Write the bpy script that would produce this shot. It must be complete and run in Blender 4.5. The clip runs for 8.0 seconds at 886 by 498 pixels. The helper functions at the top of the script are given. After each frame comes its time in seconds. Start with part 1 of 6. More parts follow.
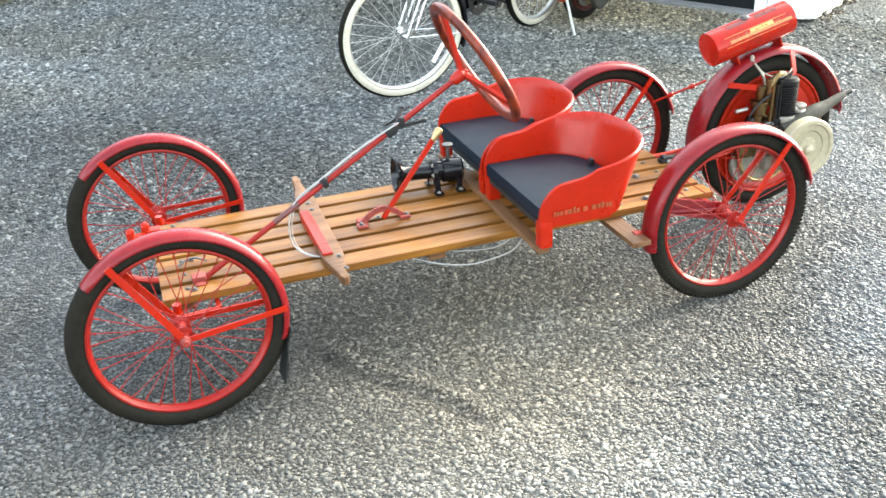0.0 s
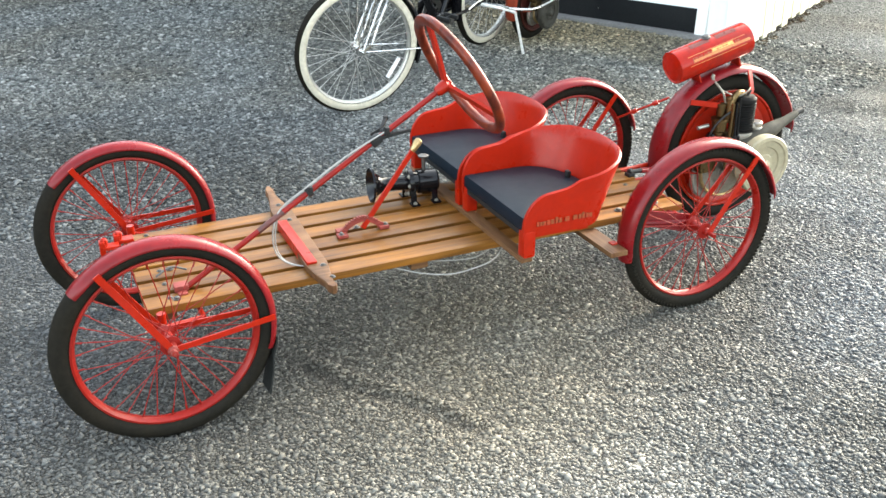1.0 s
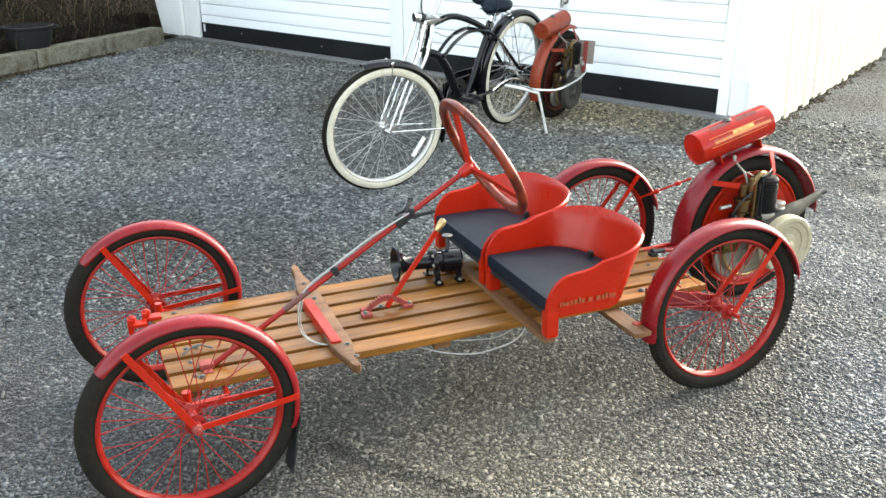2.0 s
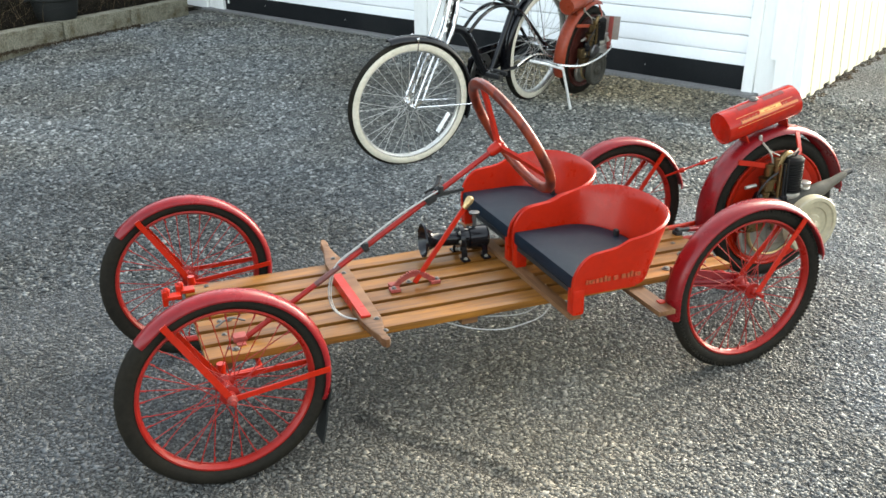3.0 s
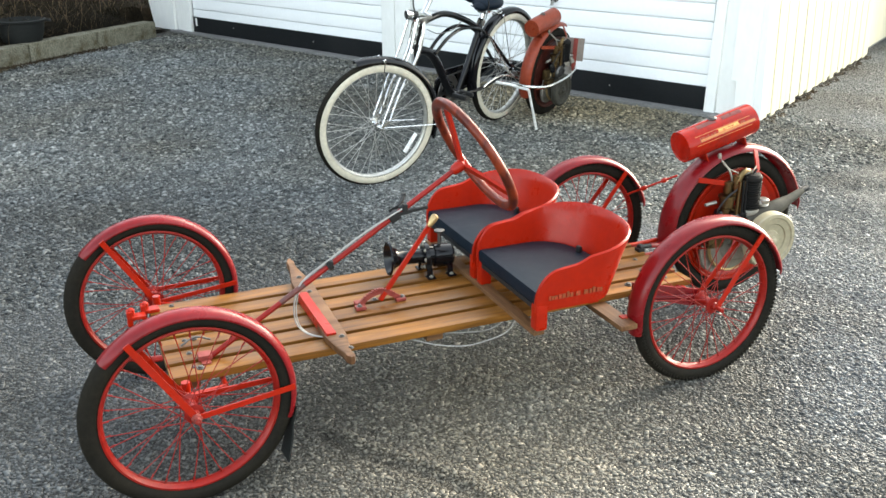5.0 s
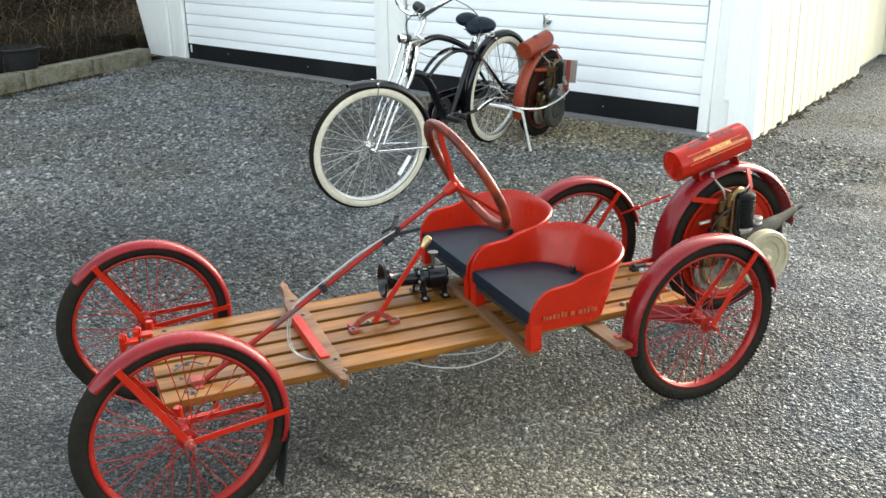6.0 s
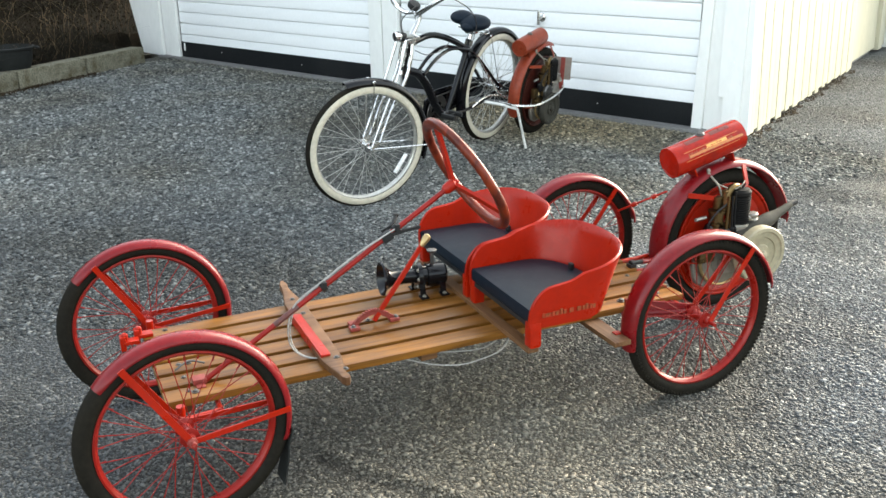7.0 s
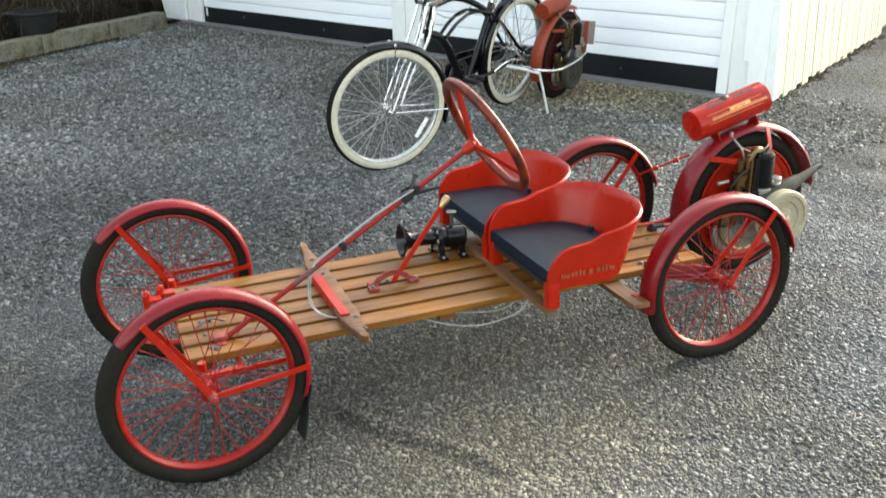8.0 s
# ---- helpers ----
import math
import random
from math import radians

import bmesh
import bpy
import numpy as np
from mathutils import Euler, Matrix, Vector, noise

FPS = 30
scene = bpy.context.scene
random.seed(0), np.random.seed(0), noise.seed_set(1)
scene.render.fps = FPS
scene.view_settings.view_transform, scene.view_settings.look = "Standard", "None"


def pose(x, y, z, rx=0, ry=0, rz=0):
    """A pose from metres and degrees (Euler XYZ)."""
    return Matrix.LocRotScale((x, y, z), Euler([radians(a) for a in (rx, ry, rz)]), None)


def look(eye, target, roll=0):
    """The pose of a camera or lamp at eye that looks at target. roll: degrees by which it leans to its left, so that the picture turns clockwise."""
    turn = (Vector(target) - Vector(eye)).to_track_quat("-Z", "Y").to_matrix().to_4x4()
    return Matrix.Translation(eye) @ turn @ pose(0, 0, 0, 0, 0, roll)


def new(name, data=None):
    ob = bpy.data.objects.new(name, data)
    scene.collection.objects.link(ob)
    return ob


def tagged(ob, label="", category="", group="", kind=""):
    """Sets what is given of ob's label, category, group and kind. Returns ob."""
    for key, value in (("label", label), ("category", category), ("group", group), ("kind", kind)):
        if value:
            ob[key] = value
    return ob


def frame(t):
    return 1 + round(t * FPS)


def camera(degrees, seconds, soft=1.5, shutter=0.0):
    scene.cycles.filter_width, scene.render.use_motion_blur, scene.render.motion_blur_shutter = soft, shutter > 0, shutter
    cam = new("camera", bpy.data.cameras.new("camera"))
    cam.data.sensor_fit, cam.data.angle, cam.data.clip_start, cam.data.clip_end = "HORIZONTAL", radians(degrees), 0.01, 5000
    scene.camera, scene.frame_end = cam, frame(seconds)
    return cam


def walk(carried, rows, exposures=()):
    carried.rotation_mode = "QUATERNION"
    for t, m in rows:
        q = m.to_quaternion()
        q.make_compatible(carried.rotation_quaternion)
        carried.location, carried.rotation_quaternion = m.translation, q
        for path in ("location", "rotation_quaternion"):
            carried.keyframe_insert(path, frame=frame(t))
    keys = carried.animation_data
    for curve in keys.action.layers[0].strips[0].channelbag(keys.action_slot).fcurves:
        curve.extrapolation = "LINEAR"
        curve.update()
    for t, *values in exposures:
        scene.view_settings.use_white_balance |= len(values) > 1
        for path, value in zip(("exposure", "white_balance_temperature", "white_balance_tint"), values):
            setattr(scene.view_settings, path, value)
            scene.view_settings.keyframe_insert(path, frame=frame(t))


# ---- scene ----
cam = camera(51.6, 8.0, shutter=0.3)
PATH = [
    (0, (-0.004, -2.347, 1.378), (0.569, -0.652, 0.485), -2.8),
    (0.1, (-0.025, -2.34, 1.374), (0.553, -0.644, 0.488), -2.6),
    (0.2, (-0.045, -2.334, 1.37), (0.574, -0.65, 0.494), -2.4),
    (0.35, (-0.076, -2.324, 1.364), (0.599, -0.657, 0.496), -2.0),
    (0.5, (-0.107, -2.314, 1.358), (0.613, -0.659, 0.497), -1.7),
    (0.7, (-0.13, -2.3, 1.353), (0.614, -0.649, 0.493), -0.3),
    (1, (-0.168, -2.308, 1.363), (0.572, -0.66, 0.505), -0.3),
    (1.3, (-0.166, -2.309, 1.374), (0.533, -0.615, 0.529), -0.7),
    (1.5, (-0.165, -2.31, 1.382), (0.545, -0.601, 0.625), -1.0),
    (1.7, (-0.167, -2.311, 1.385), (0.559, -0.585, 0.68), -0.8),
    (2.8, (-0.2, -2.351, 1.402), (0.485, -0.631, 0.645), -0.5),
    (3, (-0.21, -2.341, 1.413), (0.463, -0.62, 0.648), -0.5),
    (3.1, (-0.211, -2.343, 1.412), (0.45, -0.616, 0.665), -0.5),
    (3.2, (-0.212, -2.345, 1.411), (0.436, -0.613, 0.689), -0.5),
    (3.3, (-0.214, -2.347, 1.41), (0.435, -0.614, 0.675), -0.5),
    (3.4, (-0.215, -2.349, 1.409), (0.45, -0.621, 0.66), -0.5),
    (3.5, (-0.216, -2.351, 1.408), (0.448, -0.622, 0.654), -0.5),
    (3.7, (-0.212, -2.359, 1.41), (0.481, -0.638, 0.656), -0.1),
    (3.8, (-0.211, -2.362, 1.41), (0.482, -0.639, 0.669), 0.0),
    (4, (-0.207, -2.37, 1.412), (0.508, -0.652, 0.68), 0.4),
    (4.2, (-0.21, -2.373, 1.413), (0.544, -0.67, 0.701), 0.4),
    (4.3, (-0.211, -2.375, 1.414), (0.547, -0.672, 0.685), 0.4),
    (4.5, (-0.214, -2.378, 1.415), (0.544, -0.673, 0.695), 0.4),
    (4.7, (-0.206, -2.374, 1.413), (0.54, -0.67, 0.683), 0.2),
    (5.8, (-0.198, -2.379, 1.41), (0.54, -0.646, 0.738), -0.9),
    (6, (-0.19, -2.377, 1.405), (0.559, -0.65, 0.731), -0.8),
    (6.2, (-0.196, -2.377, 1.406), (0.562, -0.653, 0.75), -0.8),
    (6.3, (-0.199, -2.377, 1.407), (0.558, -0.653, 0.748), -0.7),
    (6.5, (-0.205, -2.377, 1.408), (0.56, -0.655, 0.737), -0.7),
    (6.8, (-0.209, -2.379, 1.411), (0.56, -0.661, 0.727), -0.9),
    (7, (-0.211, -2.38, 1.413), (0.551, -0.661, 0.732), -1.0),
    (7.2, (-0.209, -2.383, 1.414), (0.532, -0.657, 0.767), -1.4),
    (7.5, (-0.207, -2.388, 1.415), (0.513, -0.656, 0.721), -2.1),
    (7.7, (-0.207, -2.39, 1.406), (0.502, -0.662, 0.725), -1.7),
    (8, (-0.208, -2.394, 1.392), (0.499, -0.677, 0.649), -1.2),
]
EXPOSURES = [(0.0, 3.54, 6550, 3), (0.6, 3.26, 6650, 3), (1.5, 3.15, 6750, 3), (3.0, 2.90, 6750, 3), (4.2, 2.92, 6800, 3), (6.0, 2.80, 6850, 3), (8.0, 2.72, 6850, 3)]
walk(cam, [(t, look(eye, target, roll)) for t, eye, target, roll in PATH], EXPOSURES)

# ---- world and light ----
world = bpy.data.worlds.new("evening_sky")
scene.world = world
world.use_nodes = True
wn = world.node_tree.nodes
wl = world.node_tree.links
wn.clear()
w_out = wn.new("ShaderNodeOutputWorld")
w_bg = wn.new("ShaderNodeBackground")
w_sky = wn.new("ShaderNodeTexSky")
w_hsv = wn.new("ShaderNodeHueSaturation")
w_sky.sky_type = "NISHITA"
w_sky.sun_disc = False
SUN_AZ, SUN_EL = 24.0, 26.0          # degrees: from +x towards +y, and above the horizon
w_sky.sun_elevation = radians(SUN_EL)
w_sky.sun_rotation = radians(90 - SUN_AZ)
w_sky.air_density, w_sky.dust_density, w_sky.ozone_density = 1.0, 3.0, 1.0
w_hsv.inputs["Saturation"].default_value = 0.50
w_bg.inputs["Strength"].default_value = 0.15
wl.new(w_sky.outputs["Color"], w_hsv.inputs["Color"])
wl.new(w_hsv.outputs["Color"], w_bg.inputs["Color"])
wl.new(w_bg.outputs["Background"], w_out.inputs["Surface"])

sun = new("sun", bpy.data.lights.new("sun", "SUN"))
sun.data.energy = 0.78
sun.data.angle = radians(54)
sun.data.color = (1.0, 0.88, 0.72)
sun_dir = Vector((math.cos(radians(SUN_EL)) * math.cos(radians(SUN_AZ)),
                  math.cos(radians(SUN_EL)) * math.sin(radians(SUN_AZ)), math.sin(radians(SUN_EL))))
sun.matrix_world = look(sun_dir * 20, (0, 0, 0))


# ---- materials ----
def material(name, base, rough=0.5, metal=0.0, coat=0.0, bump=0.0, scale=20.0, vary=0.12, stain=0.15,
             stain_scale=3.0, stain_color=None, spread=0.0, rough_vary=0.12, stretch=(1, 1, 1), specular=0.5):
    """A painted, metal or rubber surface: fine grain, larger stains, uneven gloss and relief."""
    m = bpy.data.materials.new(name)
    m.use_nodes = True
    n, l = m.node_tree.nodes, m.node_tree.links
    p = n["Principled BSDF"]
    p.inputs["Metallic"].default_value = metal
    p.inputs["Specular IOR Level"].default_value = specular
    p.inputs["Coat Weight"].default_value = coat
    p.inputs["Coat Roughness"].default_value = 0.12
    co = n.new("ShaderNodeTexCoord")
    mp = n.new("ShaderNodeMapping")
    mp.inputs["Scale"].default_value = stretch
    l.new(co.outputs["Object"], mp.inputs["Vector"])
    fine = n.new("ShaderNodeTexNoise")
    fine.inputs["Scale"].default_value = scale
    fine.inputs["Detail"].default_value = 6
    big = n.new("ShaderNodeTexNoise")
    big.inputs["Scale"].default_value = stain_scale
    big.inputs["Detail"].default_value = 5
    big.inputs["Roughness"].default_value = 0.65
    for t in (fine, big):
        l.new(mp.outputs["Vector"], t.inputs["Vector"])
    ramp = n.new("ShaderNodeMapRange")
    ramp.inputs["From Min"].default_value, ramp.inputs["From Max"].default_value = 0.45, 0.75
    l.new(big.outputs["Fac"], ramp.inputs["Value"])
    amount = n.new("ShaderNodeMath")
    amount.operation = "MULTIPLY"
    amount.inputs[1].default_value = stain
    l.new(ramp.outputs["Result"], amount.inputs[0])
    mix = n.new("ShaderNodeMix")
    mix.data_type = "RGBA"
    mix.inputs["A"].default_value = (*base, 1)
    mix.inputs["B"].default_value = (*(stain_color or [c * 0.45 for c in base]), 1)
    l.new(amount.outputs["Value"], mix.inputs["Factor"])
    hsv = n.new("ShaderNodeHueSaturation")
    l.new(mix.outputs["Result"], hsv.inputs["Color"])
    val = n.new("ShaderNodeMapRange")
    val.inputs["To Min"].default_value, val.inputs["To Max"].default_value = 1 - vary, 1 + vary
    val.inputs["From Min"].default_value, val.inputs["From Max"].default_value = 0.3, 0.7
    l.new(fine.outputs["Fac"], val.inputs["Value"])
    if spread:
        info = n.new("ShaderNodeObjectInfo")
        rnd = n.new("ShaderNodeMapRange")
        rnd.inputs["To Min"].default_value, rnd.inputs["To Max"].default_value = 1 - spread, 1 + spread
        l.new(info.outputs["Random"], rnd.inputs["Value"])
        mul = n.new("ShaderNodeMath")
        mul.operation = "MULTIPLY"
        l.new(val.outputs["Result"], mul.inputs[0])
        l.new(rnd.outputs["Result"], mul.inputs[1])
        l.new(mul.outputs["Value"], hsv.inputs["Value"])
    else:
        l.new(val.outputs["Result"], hsv.inputs["Value"])
    l.new(hsv.outputs["Color"], p.inputs["Base Color"])
    rr = n.new("ShaderNodeMapRange")
    rr.inputs["From Min"].default_value, rr.inputs["From Max"].default_value = 0.3, 0.7
    rr.inputs["To Min"].default_value = max(0.03, rough - rough_vary)
    rr.inputs["To Max"].default_value = min(1.0, rough + rough_vary)
    l.new(big.outputs["Fac"], rr.inputs["Value"])
    l.new(rr.outputs["Result"], p.inputs["Roughness"])
    if bump:
        b = n.new("ShaderNodeBump")
        b.inputs["Strength"].default_value = bump
        b.inputs["Distance"].default_value = 0.002
        l.new(fine.outputs["Fac"], b.inputs["Height"])
        l.new(b.outputs["Normal"], p.inputs["Normal"])
    return m


def wood_material(name, light, dark, rough=0.4, coat=0.12, grain=(3, 45, 45), spread=0.16):
    """Varnished timber with the grain along the local x axis."""
    m = bpy.data.materials.new(name)
    m.use_nodes = True
    n, l = m.node_tree.nodes, m.node_tree.links
    p = n["Principled BSDF"]
    p.inputs["Roughness"].default_value = rough
    p.inputs["Coat Weight"].default_value = coat
    p.inputs["Coat Roughness"].default_value = 0.2
    p.inputs["Specular IOR Level"].default_value = 0.25
    co = n.new("ShaderNodeTexCoord")
    info = n.new("ShaderNodeObjectInfo")
    add = n.new("ShaderNodeVectorMath")
    add.operation = "ADD"
    off = n.new("ShaderNodeVectorMath")
    off.operation = "SCALE"
    off.inputs[0].default_value = (7.0, 3.0, 5.0)
    l.new(info.outputs["Random"], off.inputs["Scale"])
    l.new(co.outputs["Object"], add.inputs[0])
    l.new(off.outputs["Vector"], add.inputs[1])
    mp = n.new("ShaderNodeMapping")
    mp.inputs["Scale"].default_value = grain
    l.new(add.outputs["Vector"], mp.inputs["Vector"])
    g = n.new("ShaderNodeTexNoise")
    g.inputs["Scale"].default_value = 1.0
    g.inputs["Detail"].default_value = 8
    g.inputs["Roughness"].default_value = 0.6
    g.inputs["Distortion"].default_value = 0.6
    l.new(mp.outputs["Vector"], g.inputs["Vector"])
    s = n.new("ShaderNodeTexNoise")
    s.inputs["Scale"].default_value = 5.0
    s.inputs["Detail"].default_value = 4
    l.new(add.outputs["Vector"], s.inputs["Vector"])
    ramp = n.new("ShaderNodeValToRGB")
    ramp.color_ramp.elements[0].position, ramp.color_ramp.elements[1].position = 0.32, 0.66
    ramp.color_ramp.elements[0].color = (*dark, 1)
    ramp.color_ramp.elements[1].color = (*light, 1)
    l.new(g.outputs["Fac"], ramp.inputs["Fac"])
    hsv = n.new("ShaderNodeHueSaturation")
    l.new(ramp.outputs["Color"], hsv.inputs["Color"])
    v1 = n.new("ShaderNodeMapRange")
    v1.inputs["From Min"].default_value, v1.inputs["From Max"].default_value = 0.3, 0.7
    v1.inputs["To Min"].default_value, v1.inputs["To Max"].default_value = 0.75, 1.15
    l.new(s.outputs["Fac"], v1.inputs["Value"])
    v2 = n.new("ShaderNodeMapRange")
    v2.inputs["To Min"].default_value, v2.inputs["To Max"].default_value = 1 - spread, 1 + spread
    l.new(info.outputs["Random"], v2.inputs["Value"])
    mul = n.new("ShaderNodeMath")
    mul.operation = "MULTIPLY"
    l.new(v1.outputs["Result"], mul.inputs[0])
    l.new(v2.outputs["Result"], mul.inputs[1])
    l.new(mul.outputs["Value"], hsv.inputs["Value"])
    l.new(hsv.outputs["Color"], p.inputs["Base Color"])
    b = n.new("ShaderNodeBump")
    b.inputs["Strength"].default_value = 0.15
    b.inputs["Distance"].default_value = 0.001
    l.new(g.outputs["Fac"], b.inputs["Height"])
    l.new(b.outputs["Normal"], p.inputs["Normal"])
    return m


STONE_TONES = ((0.0, (0.084, 0.087, 0.088)), (0.28, (0.122, 0.126, 0.125)), (0.52, (0.158, 0.163, 0.160)),
               (0.74, (0.190, 0.195, 0.190)), (0.90, (0.220, 0.225, 0.218)), (1.0, (0.270, 0.273, 0.266)))


def stone_ramp(n, spread=1.0):
    r = n.new("ShaderNodeValToRGB")
    e = r.color_ramp.elements
    while len(e) < len(STONE_TONES):
        e.new(0.5)
    for el, (pos, c) in zip(e, STONE_TONES):
        el.position, el.color = pos, (*(0.160 + (v - 0.160) * spread for v in c), 1)
    return r


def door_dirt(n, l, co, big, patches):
    """Brown dirt trodden in before the garage doors, added to the scattered brown patches; gives the factor's socket.
    """
    dot = n.new("ShaderNodeVectorMath")
    dot.operation = "DOT_PRODUCT"
    dot.inputs[1].default_value = (-0.9056, -0.4241, 0.0)      # towards the yard, square to the doors
    l.new(co.outputs["Object"], dot.inputs[0])
    ragged = n.new("ShaderNodeMath")
    ragged.operation = "MULTIPLY_ADD"
    ragged.inputs[1].default_value = 2.4
    l.new(big.outputs["Fac"], ragged.inputs[0])
    l.new(dot.outputs["Value"], ragged.inputs[2])
    band = n.new("ShaderNodeMapRange")
    band.inputs["From Min"].default_value, band.inputs["From Max"].default_value = -2.05, -2.75
    l.new(ragged.outputs["Value"], band.inputs["Value"])
    edge = n.new("ShaderNodeMapRange")
    edge.inputs["From Min"].default_value, edge.inputs["From Max"].default_value = -4.30, -4.02
    l.new(dot.outputs["Value"], edge.inputs["Value"])
    both = n.new("ShaderNodeMath")
    both.operation = "MULTIPLY"
    l.new(band.outputs["Result"], both.inputs[0])
    l.new(edge.outputs["Result"], both.inputs[1])
    most = n.new("ShaderNodeMath")
    most.operation = "MAXIMUM"
    l.new(both.outputs["Value"], most.inputs[0])
    l.new(patches, most.inputs[1])
    return most.outputs["Value"]


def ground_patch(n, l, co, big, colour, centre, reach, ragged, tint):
    """A broad ragged patch that multiplies the stone's colour by a tint; gives the colour's socket. reach: from full to
    nothing.
    """
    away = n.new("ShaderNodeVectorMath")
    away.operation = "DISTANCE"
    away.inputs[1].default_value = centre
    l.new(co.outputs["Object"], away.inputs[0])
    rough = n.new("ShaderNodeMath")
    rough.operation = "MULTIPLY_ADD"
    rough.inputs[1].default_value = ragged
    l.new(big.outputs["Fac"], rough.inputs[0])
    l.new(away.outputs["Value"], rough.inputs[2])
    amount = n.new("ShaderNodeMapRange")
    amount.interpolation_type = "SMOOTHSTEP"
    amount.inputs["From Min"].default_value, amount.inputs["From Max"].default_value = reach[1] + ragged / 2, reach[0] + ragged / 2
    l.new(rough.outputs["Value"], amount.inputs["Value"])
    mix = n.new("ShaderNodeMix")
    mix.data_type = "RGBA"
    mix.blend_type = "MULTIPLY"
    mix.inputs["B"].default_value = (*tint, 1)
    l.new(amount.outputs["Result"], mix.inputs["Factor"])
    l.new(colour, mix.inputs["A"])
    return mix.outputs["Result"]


def yard_painted_light(n, l, co, big, colour):
    """Light and shade painted into the stone: dark round the car's nose and to the side, lighter elsewhere; brown fines
    and door dirt.
    """
    # shade put into the stone colour round the nose of the car
    nose_shade = ground_patch(n, l, co, big, colour, (-0.55, 0.95, 0.0), (1.05, 2.35), 1.1, (0.475, 0.492, 0.520))
    # brown fines beneath the car, brightened against its shadow
    fines = ground_patch(n, l, co, big, nose_shade, (0.80, -0.30, 0.0), (0.25, 1.00), 1.2, (1.30, 1.16, 0.96))
    # brown dirt before the corner door, its brightness painted up
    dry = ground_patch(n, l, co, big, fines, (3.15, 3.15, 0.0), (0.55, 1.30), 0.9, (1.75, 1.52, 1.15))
    # sunlit look painted onto the stone behind the car
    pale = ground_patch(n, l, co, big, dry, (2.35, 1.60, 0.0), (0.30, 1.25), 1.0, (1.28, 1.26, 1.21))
    # stone painted darker where the sun lights it too strongly
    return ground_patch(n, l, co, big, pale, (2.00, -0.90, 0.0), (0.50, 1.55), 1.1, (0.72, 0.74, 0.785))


def gravel_stone_material(name, spread):
    """Loose crushed granite: each chip its own grey, a few brownish. spread: how mixed the stones are."""
    m = bpy.data.materials.new(name)
    m.use_nodes = True
    n, l = m.node_tree.nodes, m.node_tree.links
    p = n["Principled BSDF"]
    p.inputs["Roughness"].default_value = 0.7
    p.inputs["Specular IOR Level"].default_value = 0.3
    geo = n.new("ShaderNodeNewGeometry")
    r = stone_ramp(n, spread)
    l.new(geo.outputs["Random Per Island"], r.inputs["Fac"])
    co = n.new("ShaderNodeTexCoord")
    big = n.new("ShaderNodeTexNoise")
    big.inputs["Scale"].default_value = 0.9
    big.inputs["Detail"].default_value = 5
    l.new(co.outputs["Object"], big.inputs["Vector"])
    fine = n.new("ShaderNodeTexNoise")
    fine.inputs["Scale"].default_value = 260
    fine.inputs["Detail"].default_value = 3
    l.new(co.outputs["Object"], fine.inputs["Vector"])
    v = n.new("ShaderNodeMapRange")
    v.inputs["From Min"].default_value, v.inputs["From Max"].default_value = 0.3, 0.7
    v.inputs["To Min"].default_value, v.inputs["To Max"].default_value = 0.8, 1.2
    l.new(fine.outputs["Fac"], v.inputs["Value"])
    dirt = n.new("ShaderNodeMix")
    dirt.data_type = "RGBA"
    dirt.blend_type = "MULTIPLY"
    dirt.inputs["B"].default_value = (0.74, 0.68, 0.585, 1)
    dm = n.new("ShaderNodeMapRange")
    dm.inputs["From Min"].default_value, dm.inputs["From Max"].default_value = 0.42, 0.66
    l.new(big.outputs["Fac"], dm.inputs["Value"])
    l.new(door_dirt(n, l, co, big, dm.outputs["Result"]), dirt.inputs["Factor"])
    l.new(r.outputs["Color"], dirt.inputs["A"])
    hsv = n.new("ShaderNodeHueSaturation")
    l.new(yard_painted_light(n, l, co, big, dirt.outputs["Result"]), hsv.inputs["Color"])
    l.new(v.outputs["Result"], hsv.inputs["Value"])
    l.new(hsv.outputs["Color"], p.inputs["Base Color"])
    return m


